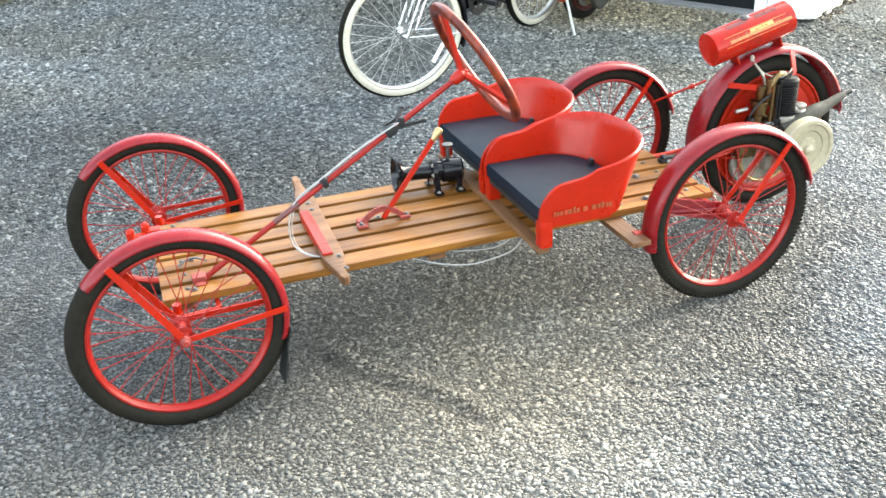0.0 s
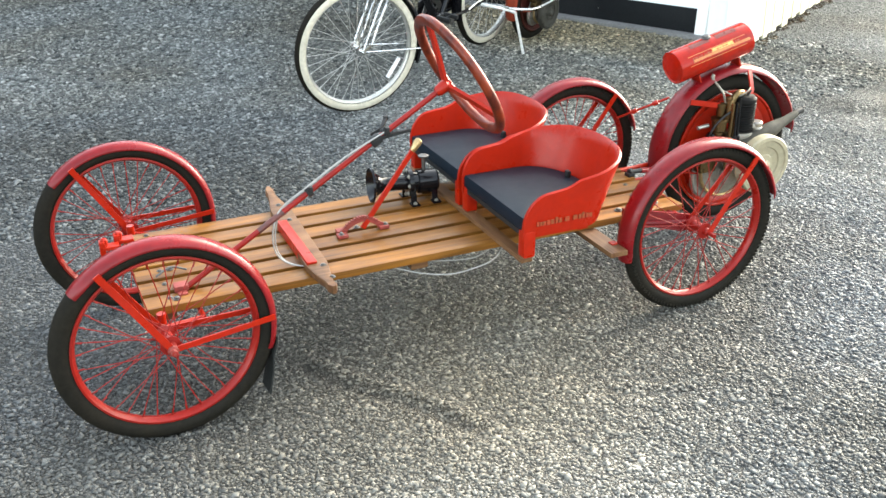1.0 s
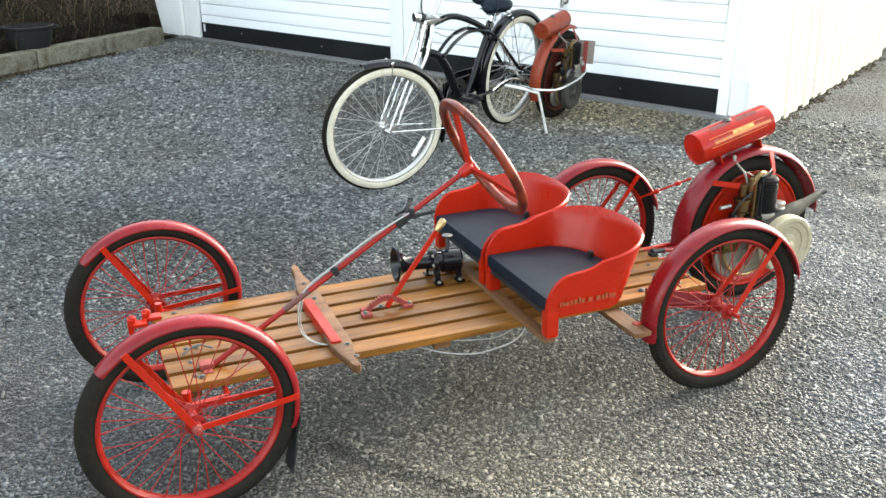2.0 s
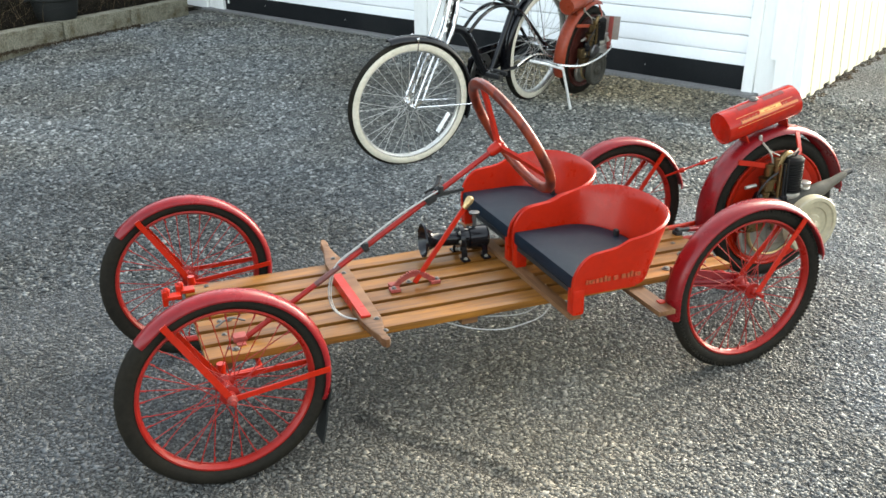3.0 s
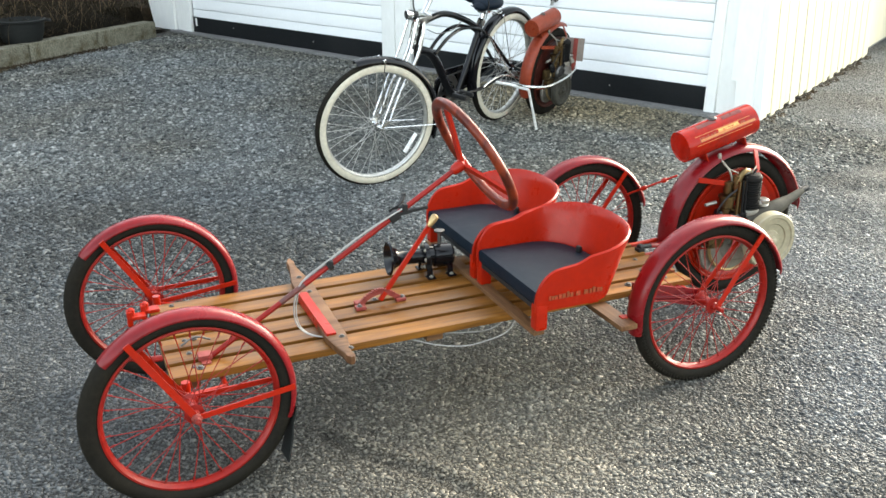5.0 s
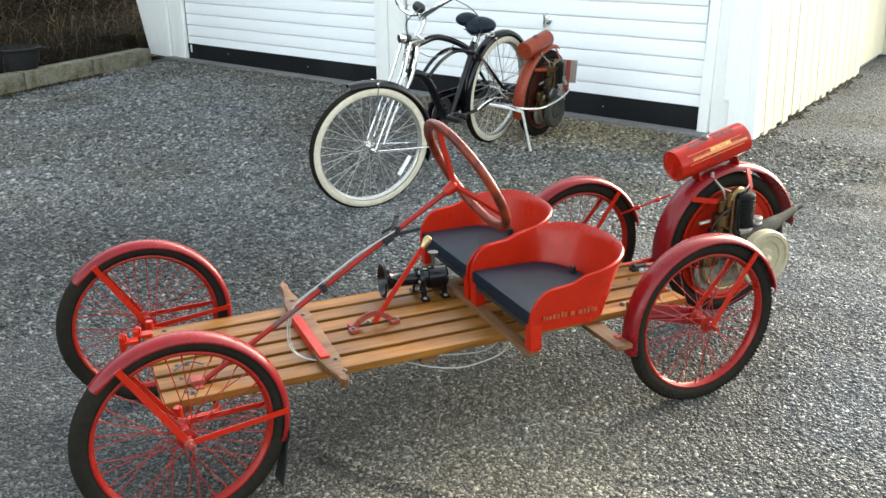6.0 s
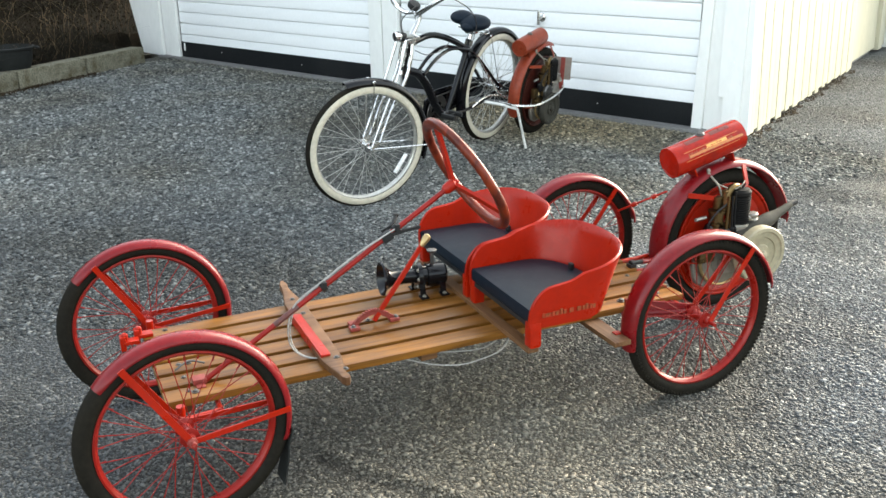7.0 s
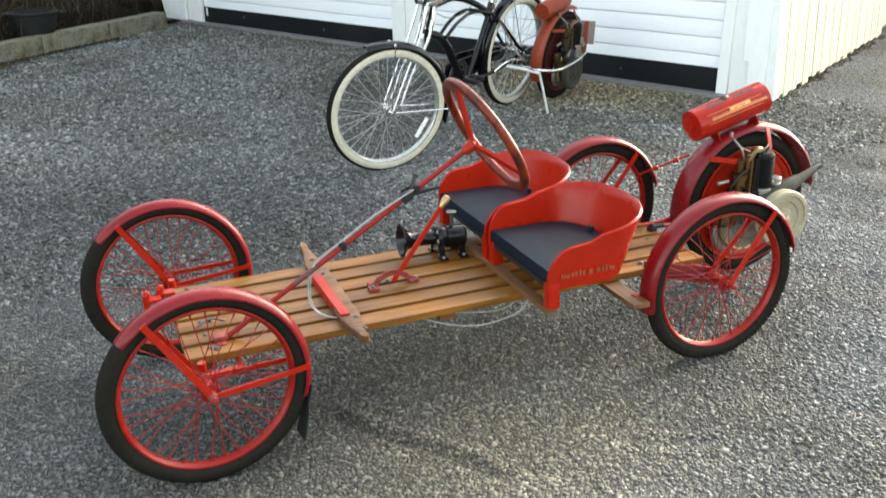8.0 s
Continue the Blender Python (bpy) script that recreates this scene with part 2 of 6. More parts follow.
def gravel_bed_material():
    """The packed gravel bed: cells of stone with dark joints, patches of brown fines."""
    m = bpy.data.materials.new("gravel_bed")
    m.use_nodes = True
    n, l = m.node_tree.nodes, m.node_tree.links
    p = n["Principled BSDF"]
    p.inputs["Roughness"].default_value = 0.85
    p.inputs["Specular IOR Level"].default_value = 0.25
    co = n.new("ShaderNodeTexCoord")
    vor = n.new("ShaderNodeTexVoronoi")
    vor.inputs["Scale"].default_value = 95
    edge = n.new("ShaderNodeTexVoronoi")
    edge.inputs["Scale"].default_value = 95
    edge.feature = "DISTANCE_TO_EDGE"
    big = n.new("ShaderNodeTexNoise")
    big.inputs["Scale"].default_value = 0.9
    big.inputs["Detail"].default_value = 6
    for t in (vor, edge, big):
        l.new(co.outputs["Object"], t.inputs["Vector"])
    sep = n.new("ShaderNodeSeparateColor")
    l.new(vor.outputs["Color"], sep.inputs["Color"])
    r = stone_ramp(n)
    l.new(sep.outputs["Red"], r.inputs["Fac"])
    joint = n.new("ShaderNodeMapRange")
    joint.inputs["From Min"].default_value, joint.inputs["From Max"].default_value = 0.0, 0.18
    l.new(edge.outputs["Distance"], joint.inputs["Value"])
    jm = n.new("ShaderNodeMix")
    jm.data_type = "RGBA"
    jm.inputs["A"].default_value = (0.078, 0.077, 0.073, 1)
    l.new(joint.outputs["Result"], jm.inputs["Factor"])
    l.new(r.outputs["Color"], jm.inputs["B"])
    dirt = n.new("ShaderNodeMix")
    dirt.data_type = "RGBA"
    dirt.blend_type = "MULTIPLY"
    dirt.inputs["B"].default_value = (0.74, 0.68, 0.585, 1)
    dm = n.new("ShaderNodeMapRange")
    dm.inputs["From Min"].default_value, dm.inputs["From Max"].default_value = 0.42, 0.66
    l.new(big.outputs["Fac"], dm.inputs["Value"])
    l.new(door_dirt(n, l, co, big, dm.outputs["Result"]), dirt.inputs["Factor"])
    l.new(jm.outputs["Result"], dirt.inputs["A"])
    l.new(yard_painted_light(n, l, co, big, dirt.outputs["Result"]), p.inputs["Base Color"])
    b = n.new("ShaderNodeBump")
    b.inputs["Strength"].default_value = 1.0
    b.inputs["Distance"].default_value = 0.006
    hm = n.new("ShaderNodeMath")
    hm.operation = "ADD"
    l.new(joint.outputs["Result"], hm.inputs[0])
    l.new(sep.outputs["Green"], hm.inputs[1])
    l.new(hm.outputs["Value"], b.inputs["Height"])
    l.new(b.outputs["Normal"], p.inputs["Normal"])
    return m


RED = material("red_enamel", (0.295, 0.0105, 0.0020), rough=0.34, coat=0.05, bump=0.05, scale=60, vary=0.08, stain=0.4,
               stain_scale=9, stain_color=(0.20, 0.006, 0.003), specular=0.22)
TANK_RED = material("worn_tank_enamel", (0.28, 0.0095, 0.0030), rough=0.11, coat=0.0, bump=0.04, scale=60, vary=0.1, rough_vary=0.06, stain=0.75,
                    stain_scale=16, stain_color=(0.15, 0.014, 0.010), specular=0.26)
FENDER_RED = material("crimson_fender_paint", (0.150, 0.0055, 0.0075), rough=0.30, coat=0.09, bump=0.06, scale=50, vary=0.14,
                      stain=0.35, stain_scale=7, stain_color=(0.095, 0.0045, 0.006), specular=0.22)
WHEEL_RED = material("dull_crimson_wheel_paint", (0.215, 0.0085, 0.0050), rough=0.36, coat=0.04, bump=0.08, scale=60, vary=0.12, stain=0.5,
                     stain_scale=14, stain_color=(0.12, 0.006, 0.005), specular=0.24)
OLD_RED = material("faded_red_paint", (0.20, 0.034, 0.027), rough=0.5, bump=0.15, scale=80, vary=0.2, stain=0.6,
                   stain_scale=18, stain_color=(0.17, 0.045, 0.03), specular=0.3)
WORN_COLUMN = material("worn_column_paint", (0.10, 0.030, 0.024), rough=0.45, bump=0.15, scale=80, vary=0.2, stain=0.9, stain_scale=22,
                       stain_color=(0.035, 0.033, 0.032), specular=0.4)
# tank red darkened to paint a dark reflection
TANK_SHADE = material("tank_dark_reflection", (0.115, 0.012, 0.009), rough=0.34, bump=0.1, scale=70, vary=0.2, stain=0.8, stain_scale=24,
                      stain_color=(0.055, 0.022, 0.018), specular=0.22)
RUST_RED = material("oxide_red_paint", (0.215, 0.033, 0.012), rough=0.36, bump=0.1, scale=60, vary=0.15, stain=0.5,
                    stain_scale=10, stain_color=(0.20, 0.032, 0.012), specular=0.3)
# darker copy of the oxide red, for the shade over the disc wheel
SHADED_OXIDE = material("shaded_oxide_red", (0.075, 0.014, 0.009), rough=0.5, bump=0.1, scale=60, vary=0.2, stain=0.8, stain_scale=14,
                      stain_color=(0.022, 0.014, 0.010), specular=0.25)
SLAT_WOOD = wood_material("varnished_ash_slat", (0.222, 0.090, 0.0125), (0.090, 0.034, 0.006), coat=0.04, spread=0.25)
BAR_WOOD = wood_material("worn_oak", (0.165, 0.084, 0.038), (0.078, 0.031, 0.011), rough=0.5, coat=0.05)
RIM_WOOD = wood_material("dark_steering_rim_wood", (0.175, 0.026, 0.009), (0.045, 0.008, 0.006), rough=0.34, coat=0.05, grain=(30, 30, 12))
RUBBER = material("tyre_rubber", (0.0115, 0.0102, 0.0078), rough=0.7, bump=0.25, scale=90, vary=0.2, stain=0.45, stain_scale=9,
                  stain_color=(0.021, 0.017, 0.011), specular=0.06)
FLAP = material("mudflap_rubber", (0.014, 0.015, 0.014), rough=0.7, bump=0.2, scale=70, specular=0.2)
LEATHER = material("black_leathercloth", (0.005, 0.0095, 0.016), rough=0.48, bump=0.35, scale=240, vary=0.2, stain=0.6,
                   stain_scale=7, stain_color=(0.009, 0.015, 0.023), specular=0.12)
BLACK = material("black_enamel", (0.004, 0.004, 0.005), rough=0.13, coat=0.0, scale=60, stain=0.3, rough_vary=0.06, specular=0.26)
SOOT = material("sooty_black_iron", (0.007, 0.007, 0.007), rough=0.65, scale=80, bump=0.2, stain=0.5, stain_scale=20, stain_color=(0.014, 0.011, 0.008), specular=0.12)
BLACK_DULL = material("black_plastic", (0.014, 0.014, 0.014), rough=0.5, scale=60, bump=0.1, specular=0.25)
STEEL = material("bright_steel", (0.62, 0.62, 0.60), rough=0.25, metal=1.0, scale=80, stain=0.35, stain_scale=15,
                 stain_color=(0.25, 0.20, 0.15))
ALLOY = material("dull_alloy_rim", (0.55, 0.54, 0.50), rough=0.42, metal=0.9, scale=60, stain=0.3, stain_scale=9)
CHROME = material("chrome_plate", (0.66, 0.66, 0.65), rough=0.17, metal=1.0, scale=60, stain=0.2, rough_vary=0.06)
DARK_STEEL = material("oily_steel", (0.12, 0.115, 0.11), rough=0.42, metal=0.9, scale=60, stain=0.6, stain_scale=20)
ALU = material("cast_aluminium", (0.33, 0.31, 0.28), rough=0.48, metal=0.85, bump=0.25, scale=110, stain=0.6, stain_scale=12,
               stain_color=(0.22, 0.19, 0.14))
DULL_ALLOY = material("greyed_alloy", (0.22, 0.205, 0.17), rough=0.5, metal=0.45, bump=0.1, scale=60, stain=0.5, stain_scale=14,
                      stain_color=(0.16, 0.13, 0.09))
CREAM = material("cream_flywheel_paint", (0.30, 0.262, 0.170), rough=0.4, bump=0.05, scale=60, stain=0.4, stain_scale=9,
                 stain_color=(0.24, 0.20, 0.13))
MUFFLER = material("muffler_grey", (0.046, 0.043, 0.034), rough=0.7, metal=0.1, bump=0.15, scale=70, stain=0.6, stain_scale=12,
                   specular=0.2)
BRASS = material("tarnished_brass", (0.165, 0.112, 0.052), rough=0.36, metal=1.0, scale=80, stain=0.8, stain_scale=25,
                 stain_color=(0.06, 0.042, 0.022))
CABLE = material("grey_cable_sheath", (0.30, 0.29, 0.27), rough=0.45, scale=120, stain=0.4, stain_scale=20)
KNOB_BRASS = material("worn_brass", (0.46, 0.33, 0.16), rough=0.34, metal=0.8, scale=60, stain=0.5, stain_scale=30)
GOLD = material("gold_lettering_paint", (0.42, 0.15, 0.03), rough=0.4, scale=80, stain=0.85, stain_scale=90,
                stain_color=(0.42, 0.03, 0.010))
# gilt brightened to paint the sun's highlight on the tank
GILT_HIGHLIGHT = material("gilt_sun_highlight", (0.72, 0.36, 0.10), rough=0.35, metal=0.3, scale=80, stain=0.7, stain_scale=60,
                       stain_color=(0.45, 0.08, 0.02))
DIM_GILT = material("tarnished_gilt_paint", (0.20, 0.048, 0.016), rough=0.5, scale=80, stain=0.9, stain_scale=120,
                    stain_color=(0.42, 0.016, 0.006), specular=0.3)
BRIGHT_ALLOY = material("bright_alloy", (0.80, 0.79, 0.75), rough=0.5, metal=0.35, scale=60, stain=0.3, stain_scale=12)
WHITEWALL = material("cream_tyre_wall", (0.52, 0.48, 0.38), rough=0.6, bump=0.1, scale=60, stain=0.4, stain_scale=8,
                     stain_color=(0.36, 0.32, 0.23))
WHITE_PLASTIC = material("white_reflector_strip", (0.82, 0.82, 0.80), rough=0.3, scale=60)
PLATE = material("brown_grey_plate", (0.20, 0.165, 0.14), rough=0.55, bump=0.1, scale=60, stain=0.4)
WHITE_PAINT = material("white_house_paint", (0.77, 0.77, 0.74), rough=0.5, bump=0.08, scale=30, vary=0.03, stain=0.22,
                       stain_scale=2.2, stain_color=(0.62, 0.61, 0.56), spread=0.02, stretch=(1, 1, 0.4))
# white board paint, darkened and yellowed for the warm sun on this side
SIDE_PAINT = material("warm_lit_board_white", (0.53, 0.497, 0.372), rough=0.6, bump=0.12, scale=30, vary=0.05, stain=0.35,
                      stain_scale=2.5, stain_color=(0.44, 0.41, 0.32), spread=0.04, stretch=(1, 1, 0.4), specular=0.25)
DOOR_WHITE = material("white_door_lacquer", (0.79, 0.80, 0.80), rough=0.4, bump=0.04, scale=40, vary=0.02, stain=0.15,
                      stain_scale=1.5, stain_color=(0.66, 0.67, 0.66), spread=0.015)
RUBBER_SEAL = material("black_door_sweep", (0.007, 0.008, 0.009), rough=0.6, bump=0.1, scale=60, vary=0.15, stain=0.35,
                       stain_scale=4, stain_color=(0.022, 0.022, 0.021), specular=0.15)
CONCRETE = material("mossy_concrete", (0.185, 0.172, 0.128), rough=0.9, bump=0.7, scale=70, vary=0.45, stain=1.0, stain_scale=9,
                    stain_color=(0.062, 0.051, 0.022), spread=0.12, specular=0.15)
SILL = material("concrete_sill", (0.15, 0.147, 0.14), rough=0.85, bump=0.5, scale=60, vary=0.2, stain=0.5, stain_scale=3)
# soil set near black, standing in for shade between the plants
SOIL = material("shaded_litter_soil", (0.008, 0.0065, 0.0045), rough=0.95, bump=0.8, scale=35, vary=0.4, stain=0.7, stain_scale=6,
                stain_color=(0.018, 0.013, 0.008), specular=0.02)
TWIG = material("dry_bramble_stem", (0.150, 0.108, 0.062), rough=0.8, scale=40, vary=0.3, stain=0.8, stain_scale=1.5,
                stain_color=(0.035, 0.024, 0.014), specular=0.1)
# leaf colour carries the shade that the sparse plants don't cast
LEAF = material("shaded_dead_leaf", (0.015, 0.0115, 0.007), rough=0.8, scale=30, vary=0.35, stain=0.8, stain_scale=1.6,
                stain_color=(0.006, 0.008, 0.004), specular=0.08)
LITTER = material("leaf_crumbs", (0.050, 0.036, 0.022), rough=0.85, scale=30, vary=0.35, stain=0.8, stain_scale=4,
                  stain_color=(0.022, 0.018, 0.011), specular=0.1)
ROOF = material("dark_roof_felt", (0.05, 0.05, 0.052), rough=0.8, bump=0.3, scale=60)
STONE = gravel_stone_material("crushed_granite", 1.0)
MIXED_STONE = gravel_stone_material("mixed_crushed_granite", 1.75)
BED = gravel_bed_material()


# ---- mesh helpers ----
def mesh_of(bm, mat, smooth=35):
    bmesh.ops.recalc_face_normals(bm, faces=bm.faces)
    me = bpy.data.meshes.new("mesh")
    bm.to_mesh(me)
    bm.free()
    me.materials.append(mat)
    if smooth:
        me.shade_smooth()
        me.set_sharp_from_angle(angle=radians(smooth))
    return me


def part(name, bm, mat, parent=None, label="", at=None, smooth=35):
    """One mesh object under a thing or a part; bm is a bmesh, or a mesh to share."""
    me = bm if isinstance(bm, bpy.types.Mesh) else mesh_of(bm, mat, smooth)
    ob = new(name, me)
    ob.parent = parent
    if at is not None:
        ob.matrix_basis = at
    return tagged(ob, label)


def thing(name, label, category, at=None, group="", kind=""):
    ob = new(name)
    ob.empty_display_size = 0.05
    if at is not None:
        ob.matrix_basis = at
    return tagged(ob, label, category, group, kind)


def V(*a):
    return Vector(a)


def box(bm, size, centre, bevel=0.0, m=None):
    """A box with rounded edges."""
    r = bmesh.ops.create_cube(bm, size=1.0)
    vs = r["verts"]
    bmesh.ops.scale(bm, vec=size, verts=vs)
    if bevel:
        es = list({e for v in vs for e in v.link_edges})
        out = bmesh.ops.bevel(bm, geom=es, offset=bevel, segments=2, profile=0.7, affect="EDGES")
        vs = list({v for v in out["verts"]} | {v for f in out["faces"] for v in f.verts} | {v for v in vs if v.is_valid})
    if m is not None:
        bmesh.ops.transform(bm, matrix=m, verts=vs)
    bmesh.ops.translate(bm, vec=centre, verts=vs)
    return bm


def smooth_path(pts, n=6):
    """More points along a rounded line through the given ones."""
    pts = [Vector(p) for p in pts]
    if len(pts) < 3:
        return pts
    out = []
    for i in range(len(pts) - 1):
        a, b = pts[i], pts[i + 1]
        p = pts[i - 1] if i else a * 2 - b
        q = pts[i + 2] if i + 2 < len(pts) else b * 2 - a
        for k in range(n):
            t = k / n
            out.append(0.5 * (2 * a + (b - p) * t + (2 * p - 5 * a + 4 * b - q) * t * t + (3 * a - p - 3 * b + q) * t ** 3))
    out.append(pts[-1])
    return out


def sweep(bm, pts, profile, up=V(0, 0, 1), closed=False, scale=None):
    """Carry a closed profile of (side, up) pairs along a line."""
    pts = [Vector(p) for p in pts]
    rings = []
    for i, p in enumerate(pts):
        if closed:
            t = (pts[(i + 1) % len(pts)] - pts[i - 1]).normalized()
        else:
            t = (pts[min(i + 1, len(pts) - 1)] - pts[max(i - 1, 0)]).normalized()
        side = t.cross(up)
        if side.length < 1e-4:
            side = t.cross(V(0, 1, 0.01))
        side.normalize()
        u = side.cross(t).normalized()
        k = scale(i / max(1, len(pts) - 1)) if scale else 1.0
        rings.append([bm.verts.new(p + side * a * k + u * b * k) for a, b in profile])
    n = len(profile)
    for i in range(len(rings) if closed else len(rings) - 1):
        r, s = rings[i], rings[(i + 1) % len(rings)]
        for j in range(n):
            bm.faces.new((r[j], r[(j + 1) % n], s[(j + 1) % n], s[j]))
    if not closed:
        bm.faces.new(rings[0])
        bm.faces.new(rings[-1][::-1])
    return bm


def circle(r, n=10):
    return [(r * math.cos(2 * math.pi * k / n), r * math.sin(2 * math.pi * k / n)) for k in range(n)]


def tube(bm, pts, r, n=10, scale=None):
    pts = [Vector(p) for p in pts]
    d = (pts[-1] - pts[0])
    up = V(0, 0, 1) if abs(d.normalized().z if d.length else 0) < 0.9 else V(1, 0, 0.01)
    return sweep(bm, pts, circle(r, n), up, scale=scale)


def strap(bm, pts, width, thick, up=V(0, 0, 1)):
    """A flat bar; its width lies across up."""
    w, t = width / 2, thick / 2
    return sweep(bm, pts, [(-w, -t), (w, -t), (w, t), (-w, t)], up)


def lathe(bm, profile, n=32, m=None, closed=False):
    """Turn a line of (radius, height) about the local y axis."""
    rings = []
    for r, h in profile:
        ring = []
        for k in range(n):
            a = 2 * math.pi * k / n
            v = V(r * math.cos(a), h, r * math.sin(a))
            ring.append(bm.verts.new(m @ v if m is not None else v))
        rings.append(ring)
    last = len(rings) if closed else len(rings) - 1
    for i in range(last):
        a, b = rings[i], rings[(i + 1) % len(rings)]
        for k in range(n):
            bm.faces.new((a[k], a[(k + 1) % n], b[(k + 1) % n], b[k]))
    if not closed:
        if profile[0][0] > 1e-5:
            bm.faces.new(rings[0][::-1])
        if profile[-1][0] > 1e-5:
            bm.faces.new(rings[-1])
    bmesh.ops.remove_doubles(bm, verts=[v for r in rings for v in r], dist=1e-6)
    return bm


def BM():
    return bmesh.new()


def bolt_parts(name, places, parent, mat, r=0.006, h=0.006):
    """Single round-headed bolts that share one mesh."""
    bm = bolts(BM(), [(0, 0, 0)], r, h)
    me = mesh_of(bm, mat)
    for p in places:
        part(name, me, mat, parent, at=Matrix.Translation(p))


def bolts(bm, places, r=0.006, h=0.006):
    """Round-headed bolts standing on the given places."""
    for p in places:
        lathe(bm, [(r * 1.5, 0), (r * 1.5, h * 0.25), (r, h * 0.3), (r * 0.9, h * 0.8), (r * 0.4, h)], 8,
              Matrix.Translation(p) @ Matrix.Rotation(radians(90), 4, "X"))
    return bm


# ---- ground ----
def furrow(x, y, x0, y0, x1, y1, half, depth):
    """A shallow scrape between two places, with its stones thrown up beside it."""
    lx, ly = x1 - x0, y1 - y0
    ln = math.hypot(lx, ly)
    u = ((x - x0) * lx + (y - y0) * ly) / ln
    v = ((x - x0) * -ly + (y - y0) * lx) / ln + 0.02 * np.sin(u * 9.0)
    along = np.clip(np.minimum(u, ln - u) / 0.10, 0.0, 1.0)
    q = v / half
    return depth * along * (0.7 * np.exp(-((q - 1.7) * 1.3) ** 2) - np.exp(-q * q * 1.6))


def rise(x, y):
    """Height of the yard: level under the car, sloping up towards the garage, a little uneven."""
    t = np.clip(((x + y) * 0.7071 - 2.3) / 1.6, 0.0, 1.0)
    z = 0.14 * (t * 0.75 + 0.25 * t * t * (3 - 2 * t))
    near = np.clip((1.2 - y) / 0.4, 0.0, 1.0) * np.clip((y + 1.6) / 0.3, 0.0, 1.0)
    z = z + 0.0022 * near * (np.sin(7.3 * x + 3.1 * y) + np.sin(-4.1 * x + 9.7 * y + 1.0) + np.sin(15.1 * x + 12.7 * y + 2.0) - 1.0)
    return z + near * (furrow(x, y, 0.33, -0.14, 0.66, -0.72, 0.024, 0.014) + furrow(x, y, 0.98, -0.62, 1.30, -0.78, 0.022, 0.005)
                       + furrow(x, y, 1.16, -0.30, 1.34, -0.22, 0.030, 0.012))


def ground():
    bm = BM()
    # fine grid near the yard, one sheet to the horizon
    xs = [-3000, -300, -40, -12] + [-6 + 0.25 * k for k in range(19)] + [-1.25 + 0.03 * k for k in range(149)] + [3.25 + 0.25 * k for k in range(37)] + [20, 60, 300, 3000]
    ys = [-3000, -300, -40, -12] + [-5 + 0.25 * k for k in range(14)] + [-1.55 + 0.03 * k for k in range(89)] + [1.25 + 0.25 * k for k in range(45)] + [20, 60, 300, 3000]
    grid = [[bm.verts.new((x, y, float(rise(x, y)))) for x in xs] for y in ys]
    for j in range(len(ys) - 1):
        for i in range(len(xs) - 1):
            bm.faces.new((grid[j][i], grid[j][i + 1], grid[j + 1][i + 1], grid[j + 1][i]))
    tagged(part("ground", bm, BED), "grey crushed-stone gravel yard, brownish in patches, some light and shade painted in", "ground", kind="structure")


def gravel(name, x0, x1, y0, y1, pitch, size, seed, keep=None, mat=None, label="loose grey granite chippings spread over the yard", category="gravel"):
    """Loose chips lying on the bed, one joined mesh."""
    rng = np.random.default_rng(seed)
    gx, gy = np.meshgrid(np.arange(x0, x1, pitch), np.arange(y0, y1, pitch))
    c = np.stack([gx.ravel(), gy.ravel()], 1)
    c += rng.uniform(-0.5, 0.5, c.shape) * pitch
    if keep is not None:
        c = c[keep(c[:, 0], c[:, 1])]
    n = len(c)
    base = np.array([(1, 0.1, 0), (0.1, 1, 0.1), (-1, -0.1, 0.1), (0, -1, -0.1), (0.15, 0.1, 1), (-0.1, 0.05, -1)], float)
    v = np.repeat(base[None], n, 0) + rng.normal(0, 0.20, (n, 6, 3))
    s = size * np.clip(rng.gamma(6.0, 0.1667, n), 0.35, 2.0)[:, None, None]
    v *= s * np.stack([rng.uniform(0.75, 1.25, n), rng.uniform(0.62, 1.0, n), rng.uniform(0.26, 0.50, n)], 1)[:, None, :]
    a = rng.uniform(0, 2 * np.pi, n)
    b = rng.normal(0, 0.30, n)
    ca, sa, cb, sb = np.cos(a), np.sin(a), np.cos(b), np.sin(b)
    x, y, z = v[..., 0], v[..., 1], v[..., 2]
    y, z = y * cb[:, None] - z * sb[:, None], y * sb[:, None] + z * cb[:, None]
    x, y = x * ca[:, None] - y * sa[:, None], x * sa[:, None] + y * ca[:, None]
    z = z + s[:, 0] * 0.16 + rise(c[:, :1], c[:, 1:])
    v = np.stack([x + c[:, :1], y + c[:, 1:], z], 2).reshape(-1, 3)
    tri = np.array([(0, 1, 4), (1, 2, 4), (2, 3, 4), (3, 0, 4), (1, 0, 5), (2, 1, 5), (3, 2, 5), (0, 3, 5)])
    f = (tri[None] + (np.arange(n) * 6)[:, None, None]).reshape(-1, 3)
    me = bpy.data.meshes.new("mesh")
    me.vertices.add(len(v))
    me.vertices.foreach_set("co", v.ravel())
    me.loops.add(f.size)
    me.loops.foreach_set("vertex_index", f.ravel())
    me.polygons.add(len(f))
    me.polygons.foreach_set("loop_start", np.arange(0, f.size, 3))
    me.update(calc_edges=True)
    me.materials.append(mat or STONE)
    return tagged(new(name, me), label, category, kind="stuff")


# ---- garage ----
GS = 0.9            # the garage's plan below is drawn at 10:9
WALL_A = V(1.159, 7.070, 0.141)
WALL_ANGLE = math.degrees(math.atan2(-0.9056, 0.4241))
FRONT = Matrix.Translation(WALL_A) @ Matrix.Rotation(radians(WALL_ANGLE), 4, "Z")   # x along the doors, y into the house
CORNER = FRONT @ V(6.49 * GS, 0.0, 0)
